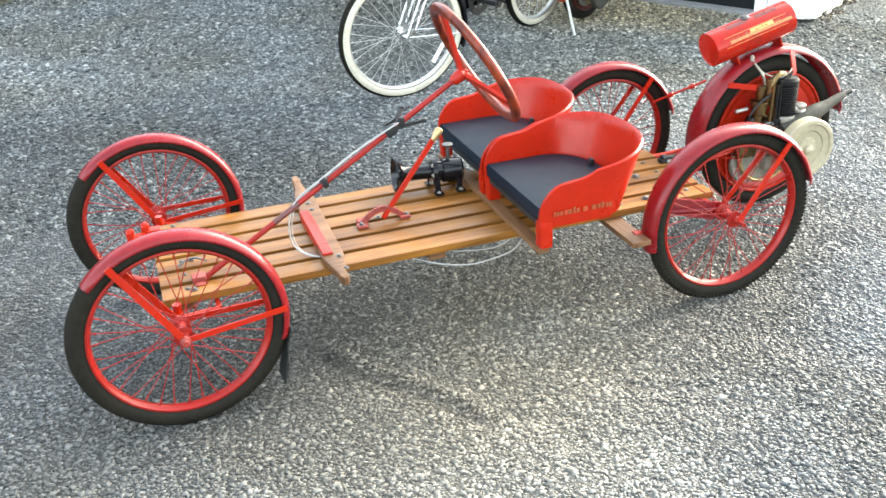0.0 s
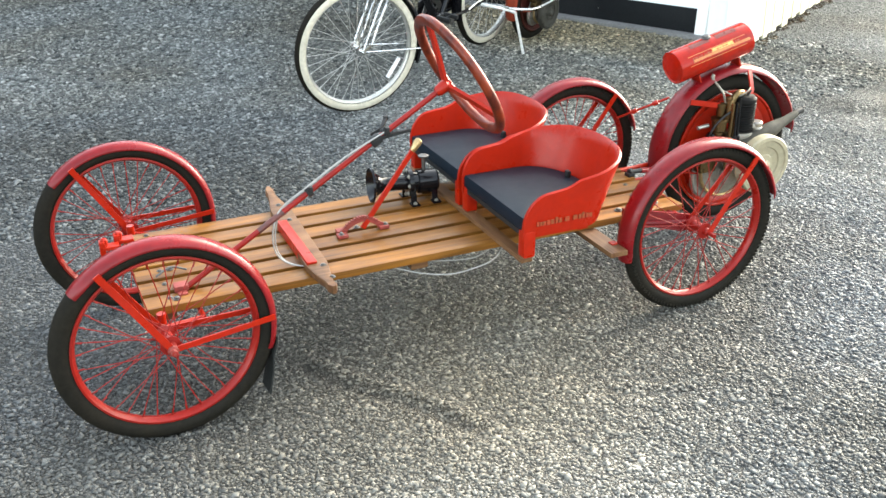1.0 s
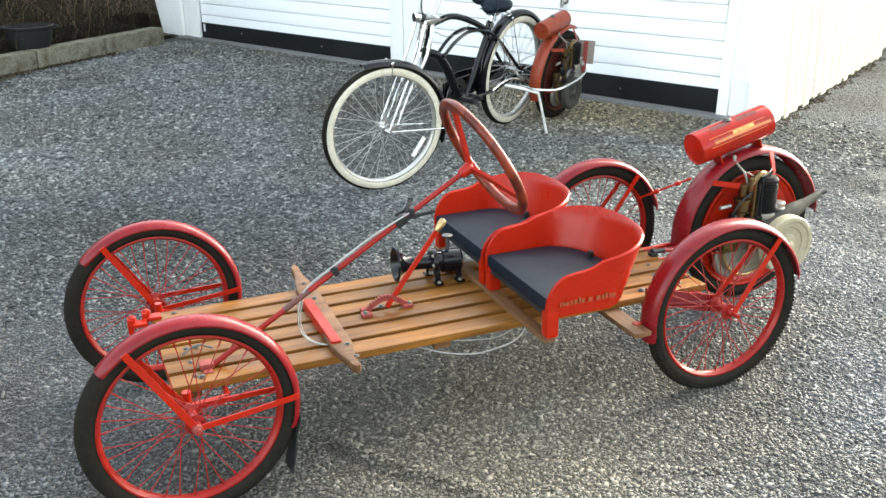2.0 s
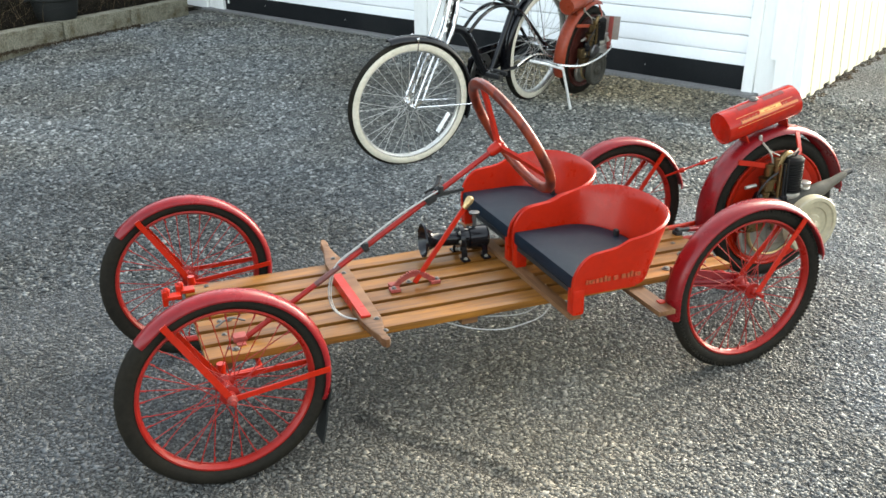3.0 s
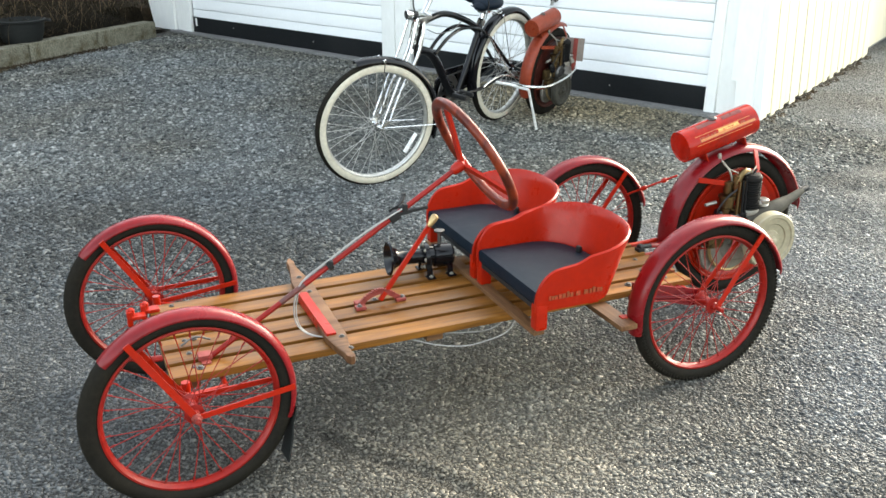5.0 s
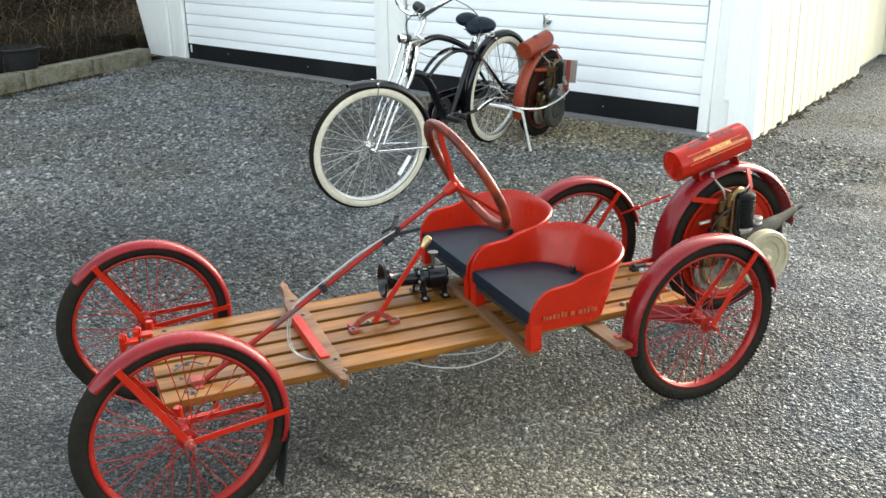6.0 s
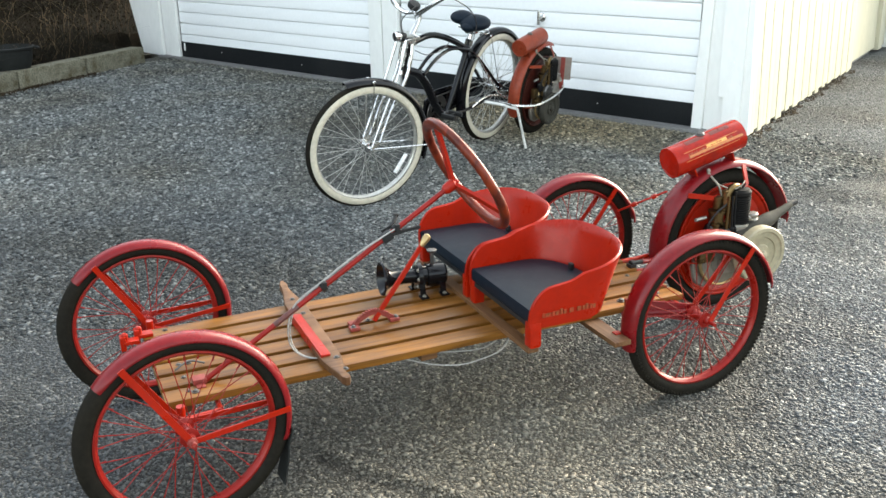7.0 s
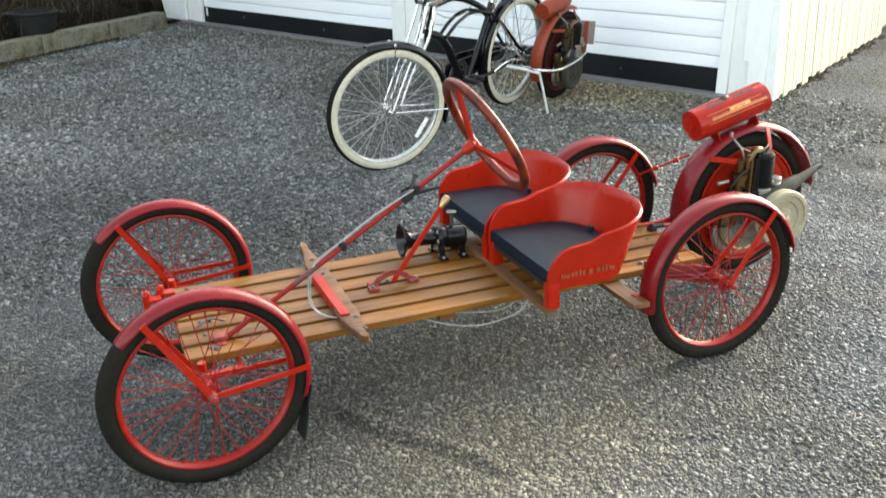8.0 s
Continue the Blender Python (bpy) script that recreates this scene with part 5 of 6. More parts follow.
def horn(parent):
    """The black hand horn on the deck."""
    bm = BM()
    m = Matrix.Translation((0.702, 0.156, 0.343)) @ Matrix.Rotation(radians(-96), 4, "Z") @ Matrix.Rotation(radians(-2.5), 4, "X")
    lathe(bm, [(0.053, -0.006), (0.055, 0.0), (0.049, 0.003), (0.035, 0.014), (0.026, 0.030), (0.0225, 0.05), (0.0225, 0.10), (0.0225, 0.115), (0.018, 0.116), (0.018, 0.05), (0.03, 0.016)], 32, m, closed=True)
    bell = part("horn", bm, BLACK, parent, "black enamelled hand-operated horn")
    bm = BM()
    lathe(bm, [(0.02, 0.108), (0.043, 0.110), (0.043, 0.124), (0.034, 0.127), (0.032, 0.142), (0.037, 0.144), (0.037, 0.20), (0.031, 0.207), (0.01, 0.209)], 28, m)
    part("body", bm, BLACK, bell)
    bm = BM()
    lathe(bm, [(0.006, 0), (0.006, 0.046), (0.016, 0.048), (0.017, 0.053), (0.008, 0.056)], 18, Matrix.Translation((0.868, 0.143, 0.365)) @ Matrix.Rotation(radians(90), 4, "X"))
    part("plunger", bm, DARK_STEEL, bell, "round push button on a stem")
    screw = mesh_of(bolts(BM(), [(0, 0, 0)], 0.0048, 0.006), DULL_ALLOY)
    for x in (0.818, 0.888):
        for s in (-1, 1):
            bm = BM()
            strap(bm, [(x, 0.14 + s * 0.028, 0.335), (x, 0.14 + s * 0.036, 0.30), (x, 0.14 + s * 0.038, 0.281)], 0.018, 0.006, V(0, 1, 0))
            box(bm, (0.026, 0.030, 0.006), (x, 0.14 + s * 0.044, 0.2815), 0.002)
            part("bracket", bm, BLACK, bell)
            part("screw", screw, DULL_ALLOY, bell, at=Matrix.Translation((x, 0.14 + s * 0.048, 0.2845)))
    for k in range(8):
        a = 2 * math.pi * k / 8
        p = m @ V(0.038 * math.cos(a), 0.110, 0.038 * math.sin(a))
        part("screw", screw, DULL_ALLOY, bell, at=Matrix.Translation(p) @ Matrix.Rotation(radians(-96), 4, "Z") @ Matrix.Rotation(radians(90), 4, "X"))


def car():
    root = thing("buckboard_car", "antique red two-seat buckboard car with wooden slat deck on gravel", "car")
    # deck slats
    edges = []
    y = -0.238
    for k in range(6):
        edges.append((y, y + 0.0645))
        y += 0.0822
    for k, (a, b) in enumerate(edges):
        bm = box(BM(), (1.60, b - a, 0.022), (0, 0, 0), 0.005)
        part("deck_slat", bm, SLAT_WOOD, root, "varnished golden-brown wooden slat" if k == 0 else "", at=Matrix.Translation((0.77, (a + b) / 2, DECK_Z - 0.011)))
    bolts_at = ([(x, (a + b) / 2 + o, DECK_Z) for a, b in edges for x, o in ((0.035, 0.008), (0.41, 0), (1.27, 0), (1.50, 0.01))])
    bolt_parts("slat_bolt", bolts_at, root, DARK_STEEL, 0.0055, 0.005)
    # cross members under the slats
    for x, z in ((0.02, DECK_Z - 0.036), (1.50, DECK_Z - 0.036), (0.70, DECK_Z - 0.036)):
        part("cross_member", box(BM(), (0.05, 0.44, 0.028), (0, 0, 0), 0.004), BAR_WOOD, root, at=Matrix.Translation((x, 0.003, z)))
    # boards across the deck that carry the seats
    for x, z, w, y0, y1 in ((0.938, DECK_Z + 0.0055, 0.034, -0.392, 0.392), (1.228, DECK_Z - 0.031, 0.055, -0.405, 0.40)):
        bm = box(BM(), (y1 - y0, w, 0.015), (0, 0, 0), 0.003)
        part("cross_board", bm, BAR_WOOD, root, at=Matrix.Translation((x, (y0 + y1) / 2, z)) @ Matrix.Rotation(radians(90), 4, "Z"))
    # foot bar with turned-up horns
    bm = BM()
    n = 40
    rings = []
    for k in range(n + 1):
        t = 2 * k / n - 1
        yy = -0.008 + 0.364 * t
        e = abs(t)
        w = 0.029 - 0.018 * min(1, max(0, (e - 0.56) / 0.30)) + 0.006 * max(0, (e - 0.93) / 0.07)
        xo = 0.010 * t
        z = DECK_Z + 0.012 + 0.012 * max(0, (e - 0.72) / 0.28) ** 1.6
        end = 1.0 if e < 0.94 else 1.0 - 0.72 * ((e - 0.94) / 0.06) ** 1.5
        rings.append([bm.verts.new((0.418 + xo + a * w * end, yy, z + b * 0.011)) for a, b in ((-1, -0.8), (-0.85, -1), (0.85, -1), (1, -0.8), (1, 0.8), (0.85, 1), (-0.85, 1), (-1, 0.8))])
    for a, b in zip(rings, rings[1:]):
        for j in range(8):
            bm.faces.new((a[j], a[(j + 1) % 8], b[(j + 1) % 8], b[j]))
    bm.faces.new(rings[0])
    bm.faces.new(rings[-1][::-1])
    bar = part("foot_bar", bm, BAR_WOOD, root, "worn pale wooden foot bar with narrowed ends", smooth=50)
    bm = BM()
    box(bm, (0.023, 0.30, 0.006), (0.402, -0.060, DECK_Z + 0.0265), 0.002)
    box(bm, (0.005, 0.30, 0.030), (0.3885, -0.060, DECK_Z + 0.016), 0.002)
    part("plate", bm, RED, bar, "red angle plate")
    bolt_parts("bolt", [(0.425, yy, DECK_Z + 0.0225) for yy in (-0.30, -0.225, 0.10, 0.15, 0.22)], bar, DARK_STEEL, 0.006, 0.006)
    # wheels
    d_front = wheel_meshes(TYRE_R, RIM_R, TYRE_W, 0.024, 0.028, 0.085, 0.0013, RUBBER, WHEEL_RED, WHEEL_RED, WHEEL_RED)
    d_rear = wheel_meshes(TYRE_R, RIM_R, TYRE_W, 0.024, 0.028, 0.085, 0.0013, RUBBER, WHEEL_RED, WHEEL_RED, WHEEL_RED, lugs=True)
    mats = (RUBBER, WHEEL_RED, WHEEL_RED, WHEEL_RED)
    ff, rf = fender_mesh(0.2485, 138.5, -19, 0.054, 0.0140), fender_mesh(0.2615, 192, 13, 0.068, 0.0135)
    for s in (-1, 1):
        wy = s * TRACK / 2
        steer = 3.9
        fm = Matrix.Translation((0.0, wy, TYRE_R)) @ Matrix.Rotation(radians(steer), 4, "Z")
        wheel(d_front, root, fm, mats, turn=0.1 * s)
        wheel(d_rear, root, Matrix.Translation((BASE, wy, TYRE_R)), mats, turn=0.05 + 0.2 * s)
        # front mudguard with its stays, turning with the wheel
        f = part("fender", ff, FENDER_RED, root, "crimson crowned mudguard", at=fm)
        for side in (-1, 1):
            o = side * 0.052
            bm = BM()
            tip = V(0.244 * math.cos(radians(122)), side * 0.030, 0.244 * math.sin(radians(122)))
            strap(bm, [V(0, o, 0), tip * 0.55 + V(0, o * 0.45, 0), tip, tip * 1.03], 0.0165, 0.004, V(0, 1, 0.0))
            part("stay", bm, RED, f)
            bm = BM()
            tip = V(0.252 * math.cos(radians(2)), side * 0.030, 0.252 * math.sin(radians(2)))
            strap(bm, [V(0, o, 0), tip * 0.55 + V(0, o * 0.45, 0), tip], 0.014, 0.004, V(0, 1, 0.0))
            part("stay", bm, RED, f)
            bm = BM()
            lathe(bm, [(0.013, 0), (0.013, 0.008), (0.008, 0.010), (0.008, 0.020), (0.003, 0.022)], 8, Matrix.Translation((0, o - side * 0.001, 0)) @ Matrix.Rotation(0 if side > 0 else math.pi, 4, "Z"))
            part("axle_nut", bm, OLD_RED, f)
        # mud flap
        bm = BM()
        pts = [V(0.262 * math.cos(radians(a)), 0, 0.262 * math.sin(radians(a))) for a in (-12, -17, -22)] + [V(0.238, 0, -0.135), V(0.230, 0, -0.172), V(0.222, 0, -0.205)]
        sweep(bm, pts, [(-0.030, -0.002), (0.030, -0.002), (0.030, 0.002), (-0.030, 0.002)], V(1, 0, 0), scale=lambda t: 0.70 + 0.35 * t)
        part("mud_flap", bm, FLAP, f, "dark rubber mud flap")
        # rear mudguard
        rm = Matrix.Translation((BASE, wy, TYRE_R))
        f = part("fender", rf, FENDER_RED, root, at=rm)
        for side in (-1, 1):
            o = side * 0.048
            bm = BM()
            tip = V(0.259 * math.cos(radians(53)), side * 0.035, 0.259 * math.sin(radians(53)))
            strap(bm, [V(0, o, 0), tip * 0.55 + V(0, o * 0.4, 0), tip], 0.016, 0.004, V(0, 1, 0))
            part("stay", bm, RED, f)
        bm = BM()
        strap(bm, [V(-0.262, -s * 0.02, -0.015), V(-0.280, -s * 0.02, -0.012), V(-0.31, -s * 0.02, -0.008)], 0.05, 0.006, V(0, 0, 1))
        box(bm, (0.020, 0.022, 0.010), (-0.292, -s * 0.012, -0.002), 0.004)
        part("fender_bracket", bm, RED, f)
        # frame legs that carry the rear axle
        bm = BM()
        y1, y2 = -s * 0.045, -s * 0.105
        # a tapered arm from the end of the deck to the hub
        arm = [(-0.185, y2 - s * 0.02, 0.046), (0.026, y1, 0.018), (0.024, y1, -0.022), (-0.03, y1, -0.024), (-0.185, y2 - s * 0.02, 0.002)]
        lo = [bm.verts.new((x, yy - 0.005, z)) for x, yy, z in arm]
        hi = [bm.verts.new((x, yy + 0.005, z)) for x, yy, z in arm]
        bm.faces.new(lo)
        bm.faces.new(hi[::-1])
        for k in range(5):
            bm.faces.new((lo[k], lo[(k + 1) % 5], hi[(k + 1) % 5], hi[k]))
        tube(bm, [(-0.20, -s * 0.12, 0.0), (0.0, -s * 0.045, 0.0)], 0.008, 8)
        tube(bm, [(-0.02, -s * 0.13, 0.0), (0.0, -s * 0.045, 0.0)], 0.012, 8)
        part("axle_bracket", bm, FENDER_RED, root, at=rm)
    # axles
    bm = BM()
    tube(bm, [(0, -TRACK / 2 + 0.04, TYRE_R - 0.012), (0, TRACK / 2 - 0.04, TYRE_R - 0.012)], 0.011, 12)
    for s in (-1, 1):
        tube(bm, [(0.0, s * 0.285, TYRE_R - 0.045), (0.0, s * 0.285, TYRE_R + 0.032)], 0.011, 12)
        tube(bm, [(0.0, s * 0.30, TYRE_R), (0.10, s * 0.27, TYRE_R - 0.01)], 0.007, 8)
    tube(bm, [(0.10, -0.27, TYRE_R - 0.01), (0.10, 0.27, TYRE_R - 0.01)], 0.007, 8)
    part("front_axle", bm, RED, root)
    bm = BM()
    tube(bm, [(BASE, -TRACK / 2 + 0.04, TYRE_R - 0.005), (BASE, TRACK / 2 - 0.04, TYRE_R - 0.005)], 0.012, 12)
    part("rear_axle", bm, RED, root)
    # two upright red lugs at the nose
    for x, yy in ((-0.088, 0.168), (-0.046, 0.200)):
        bm = BM()
        box(bm, (0.016, 0.030, 0.044), (x, yy, DECK_Z + 0.004), 0.004)
        box(bm, (0.045, 0.034, 0.010), (x + 0.022, yy, DECK_Z + 0.0055), 0.003)
        lathe(bm, [(0.009, 0), (0.010, 0.018), (0.006, 0.023)], 7, Matrix.Translation((x + 0.006, yy, DECK_Z + 0.010)) @ Matrix.Rotation(radians(90), 4, "X"))
        part("nose_lug", bm, RED, root)
    # small fittings on the front of the deck
    bolt_parts("deck_bolt", [(0.06, -0.035, DECK_Z), (0.10, 0.045, DECK_Z), (0.05, -0.21, DECK_Z), (0.055, 0.13, DECK_Z)], root, DARK_STEEL, 0.007, 0.008)
    bm = BM()
    tube(bm, smooth_path([(0.02, -0.075, DECK_Z + 0.006), (0.06, -0.06, DECK_Z + 0.018), (0.10, -0.065, DECK_Z + 0.006)], 4), 0.0028, 6)
    part("deck_fitting", bm, DARK_STEEL, root)
    # brake lever and quadrant
    bm = BM()
    foot, tip = V(0.606, -0.022, DECK_Z + 0.012), V(0.788, 0.012, 0.500)
    strap(bm, [foot, foot.lerp(tip, 0.5), tip], 0.014, 0.007, V(0, 1, 0))
    lever = part("hand_lever", bm, RED, root)
    bm = BM()
    lm = Matrix.Translation(tip - (tip - foot).normalized() * 0.012) @ (tip - foot).to_track_quat("Y", "Z").to_matrix().to_4x4()
    lathe(bm, [(0.006, -0.006), (0.008, -0.003), (0.0105, 0.010), (0.0125, 0.023), (0.0105, 0.033), (0.004, 0.037)], 16, lm)
    part("knob", bm, KNOB_BRASS, lever, "brass knob")
    bm = BM()
    arc = [V(0.545, -0.018, DECK_Z + 0.008)] + [V(0.545 + 0.12 * t, -0.018, DECK_Z + 0.010 + 0.028 * math.sin(math.pi * t)) for t in (0.12, 0.3, 0.5, 0.7, 0.88)] + [V(0.67, -0.018, DECK_Z + 0.008)]
    strap(bm, smooth_path(arc, 3), 0.008, 0.014, V(0, 0, 1))
    for k in range(12):
        t = 0.12 + 0.76 * k / 11
        box(bm, (0.005, 0.010, 0.006), (0.545 + 0.12 * t, -0.018, DECK_Z + 0.018 + 0.028 * math.sin(math.pi * t)), 0.0)
    for x, yy in ((0.540, -0.035), (0.548, -0.002), (0.67, -0.02)):
        box(bm, (0.030, 0.026, 0.010), (x, yy, DECK_Z + 0.006), 0.003)
    part("quadrant", bm, OLD_RED, root, "faded red toothed quadrant")
    bolt_parts("quadrant_bolt", [(0.537, -0.037, DECK_Z + 0.010), (0.676, -0.02, DECK_Z + 0.010), (0.60, 0.012, DECK_Z)], root, DARK_STEEL, 0.006, 0.008)
    # control cables
    base, dd = V(0.068, -0.163, 0.273), V(0.752, 0.039, 0.433).normalized()
    bm = BM()
    run = [base + dd * 0.655 + V(0, -0.012, 0.010), base + dd * 0.54 + V(-0.012, -0.014, 0.018), base + dd * 0.41 + V(-0.010, -0.010, 0.017), V(0.345, -0.150, 0.447), V(0.318, -0.156, 0.395),
           V(0.318, -0.150, 0.335), V(0.338, -0.155, DECK_Z + 0.022), V(0.375, -0.172, DECK_Z + 0.007), V(0.43, -0.188, DECK_Z + 0.006)]
    tube(bm, smooth_path(run, 6), 0.0021, 8)
    part("cable", bm, CABLE, root, "grey sheathed control cable")
    bm = BM()
    tube(bm, smooth_path([q + V(0.004, 0.006, -0.003) * (1 + 1.4 * math.sin(math.pi * k / 8) ** 2) for k, q in enumerate(run)], 6), 0.0018, 8)
    part("cable", bm, CABLE, root)
    for line in ([(0.56, -0.17, 0.255), (0.62, -0.20, 0.243), (0.70, -0.235, 0.222), (0.78, -0.25, 0.210), (0.85, -0.25, 0.213), (0.915, -0.245, 0.226), (0.97, -0.21, 0.252)],
                 [(0.66, -0.16, 0.252), (0.72, -0.195, 0.240), (0.80, -0.205, 0.228), (0.88, -0.20, 0.220), (0.94, -0.19, 0.238), (0.98, -0.17, 0.255)]):
        bm = BM()
        tube(bm, smooth_path(line, 6), 0.0019, 8)
        part("hanging_cable", bm, CABLE, root)
    # seats
    near = bucket_seat(root, -0.2015)
    bucket_seat(root, 0.2015)
    # worn gilt marks on the outer side of the near seat
    rng = random.Random(8)
    x = 0.965
    for wdt in (0.006, 0.007, 0.010, 0.009, 0.010, 0.008, 0.009, 0.0, 0.013, 0.0, 0.012, 0.008, 0.009, 0.007, 0.010):
        if wdt:
            h = rng.choice((0.013, 0.011, 0.017))
            part("gilt_bar", box(BM(), (wdt, 0.002, h), (x, -0.3970, 0.384 + (h - 0.011) / 2), 0.0), DIM_GILT, near)
        x += (wdt or 0.006) + 0.003
    steering(root)
    horn(root)
    # motor wheel behind
    mw = V(2.048, 0.155, 0.268)
    motor_wheel(root, Matrix.Translation(mw), RED, FENDER_RED, CREAM, MUFFLER, tank_paint=TANK_RED)
    bm = BM()
    for s in (-1, 1):
        tube(bm, smooth_path([(1.50, 0.12 + s * 0.045, DECK_Z - 0.035), (1.75, 0.14 + s * 0.055, 0.232), (2.048, 0.155 + s * 0.045, 0.268)], 5), 0.009, 10)
    part("motor_frame", bm, RED, root)
    bm = BM()
    tube(bm, [(1.70, 0.325, 0.375), (1.80, 0.17, 0.478)], 0.004, 8)
    for t in (0.35, 0.75):
        p = V(1.70, 0.325, 0.375).lerp(V(1.80, 0.17, 0.478), t)
        lathe(bm, [(0.008, -0.01), (0.009, 0), (0.008, 0.01)], 10, Matrix.Translation(p) @ V(0.1, -0.155, 0.1).to_track_quat("Y", "Z").to_matrix().to_4x4())
    part("lift_rod", bm, RED, root)
    # latch at the rear edge of the deck
    bm = BM()
    tube(bm, [(1.560, 0.030, DECK_Z + 0.014), (1.610, 0.036, DECK_Z + 0.010)], 0.0075, 12)
    lathe(bm, [(0.008, -0.009), (0.011, -0.006), (0.011, 0.006), (0.008, 0.009)], 14, Matrix.Translation((1.562, 0.030, DECK_Z + 0.014)) @ Matrix.Rotation(radians(-80), 4, "Z"))
    box(bm, (0.024, 0.026, 0.014), (1.560, 0.030, DECK_Z + 0.005), 0.003)
    latch = part("latch", bm, BLACK_DULL, root, "dark clamp on the hitch")
    bm = BM()
    tube(bm, smooth_path([(1.605, 0.036, DECK_Z + 0.010), (1.68, 0.06, DECK_Z - 0.004), (1.80, 0.11, 0.262)], 5), 0.0095, 12)
    part("hitch_tube", bm, FENDER_RED, latch)
    bolt_parts("rear_bolt", [(1.36, 0.045, DECK_Z), (1.42, -0.04, DECK_Z), (1.44, 0.12, DECK_Z), (1.36, -0.20, DECK_Z), (1.47, -0.12, DECK_Z)], root, DARK_STEEL, 0.009, 0.009)


car()


# ---- the bicycle ----
def bicycle():
    # local frame: x forwards from below the front hub, y to the rider's left, z up from the sloping yard
    m = Matrix.Translation((1.300, 2.000, 0.002)) @ Matrix.Rotation(radians(-149.0), 4, "Z") @ Matrix.Rotation(radians(-6.5), 4, "X") @ Matrix.Rotation(radians(5.1), 4, "Y")
    root = thing("bicycle", "black cruiser bicycle with cream whitewall tyres, leaning on its stand", "bicycle", m)
    R, r, w = 0.325, 0.280, 0.046
    WB = 1.18
    STEER = -24 - 1.8
    d = wheel_meshes(R, r, w, 0.026, 0.032, 0.09, 0.0014, RUBBER, ALLOY, ALLOY, CHROME, band=WHITEWALL)
    mats = (RUBBER, ALLOY, ALLOY, CHROME)
    hub = V(0, 0, R)
    fm = Matrix.Translation(hub) @ Matrix.Rotation(radians(STEER), 4, "Z")
    rearm = Matrix.Translation((-WB - 0.008, 0, R + 0.022))
    n = fm.to_3x3() @ V(0, 1, 0)          # the front axle's way
    f = fm.to_3x3() @ V(1, 0, 0)
    wheel(d, root, fm, mats)
    wheel(d, root, rearm, mats, turn=0.2)
    bm = box(BM(), (0.115, 0.012, 0.018), (0, 0, 0), 0.003)
    part("spoke_reflector", bm, WHITE_PLASTIC, root, "white spoke reflector", at=fm @ Matrix.Translation((-0.188, 0.012, -0.125)) @ Matrix.Rotation(radians(56), 4, "Y"))
    # mudguards
    sec = [(-0.031, -0.016), (-0.028, 0.0), (-0.017, 0.007), (0, 0.010), (0.017, 0.007), (0.028, 0.0), (0.031, -0.016), (0.028, -0.016), (0.025, -0.002), (0, 0.007), (-0.025, -0.002), (-0.028, -0.016)]
    for mm, a0, a1, stays in ((fm, 71, 200, (95, 186)), (rearm, -18, 196, (74, 178))):
        bm = BM()
        rings = []
        for k in range(31):
            a = radians(a0 + (a1 - a0) * k / 30)
            flare = 0.013 * max(0.0, 1 - k / 6) ** 2 if mm is fm else 0.0        # the front tip lifts off the tyre
            rings.append([bm.verts.new(((R + 0.018 + u + flare) * math.cos(a), s, (R + 0.018 + u + flare) * math.sin(a))) for s, u in sec])
        for a, b in zip(rings, rings[1:]):
            for j in range(len(sec)):
                bm.faces.new((a[j], a[(j + 1) % len(sec)], b[(j + 1) % len(sec)], b[j]))
        bm.faces.new(rings[0])
        bm.faces.new(rings[-1][::-1])
        guard = part("fender", bm, BLACK, root, "black steel mudguard", at=mm, smooth=50)
        for ang in stays:
            for sy in (-1, 1):
                bm = BM()
                e = V((R + 0.015) * math.cos(radians(ang)), sy * 0.037, (R + 0.015) * math.sin(radians(ang)))
                tube(bm, [(0, sy * 0.055, 0), e], 0.0026, 6)
                lathe(bm, [(0.008, -0.004), (0.009, 0.0), (0.006, 0.005)], 10, Matrix.Translation(e))
                part("fender_stay", bm, CHROME, guard)
    # frame
    head_t, head_b = V(-0.352, 0, 0.800), V(-0.292, 0, 0.650)
    bb = V(-0.705, 0, 0.300)
    seat_t = V(-0.905, 0, 0.628)
    rear = V(-WB - 0.008, 0, R + 0.022)
    steer_ax = (head_t - head_b).normalized()
    bm = BM()
    tube(bm, [head_t, head_b], 0.021, 14)
    frame_part = part("frame", bm, BLACK, root, "gloss black curved cruiser frame")
    for pts, rr in (([head_t + V(0.006, 0, -0.03), V(-0.43, 0, 0.782), V(-0.54, 0, 0.785), V(-0.66, 0, 0.752), V(-0.80, 0, 0.69), seat_t], 0.0165),
                    ([head_b, V(-0.36, 0, 0.632), V(-0.44, 0, 0.595), V(-0.515, 0, 0.515), V(-0.58, 0, 0.415), V(-0.64, 0, 0.335), bb], 0.0235),
                    ([bb, V(-0.80, 0, 0.455), seat_t + V(-0.010, 0, 0.035)], 0.0160)):
        bm = BM()
        tube(bm, smooth_path(pts, 6), rr, 12)
        part("frame_tube", bm, BLACK, frame_part)
    for sy in (-1, 1):
        bm = BM()
        tube(bm, smooth_path([V(-0.46, sy * 0.022, 0.595), V(-0.56, sy * 0.026, 0.655), V(-0.68, sy * 0.028, 0.682), V(-0.80, sy * 0.03, 0.662), V(-0.93, sy * 0.04, 0.60), rear + V(0.02, sy * 0.058, 0.02)], 6), 0.0095, 10)
        part("frame_tube", bm, BLACK, frame_part)
        bm = BM()
        tube(bm, smooth_path([bb + V(-0.03, sy * 0.03, 0), V(-0.92, sy * 0.048, 0.30), rear + V(0, sy * 0.058, 0)], 5), 0.010, 10)
        part("chain_stay", bm, BLACK, frame_part)
        bm = BM()
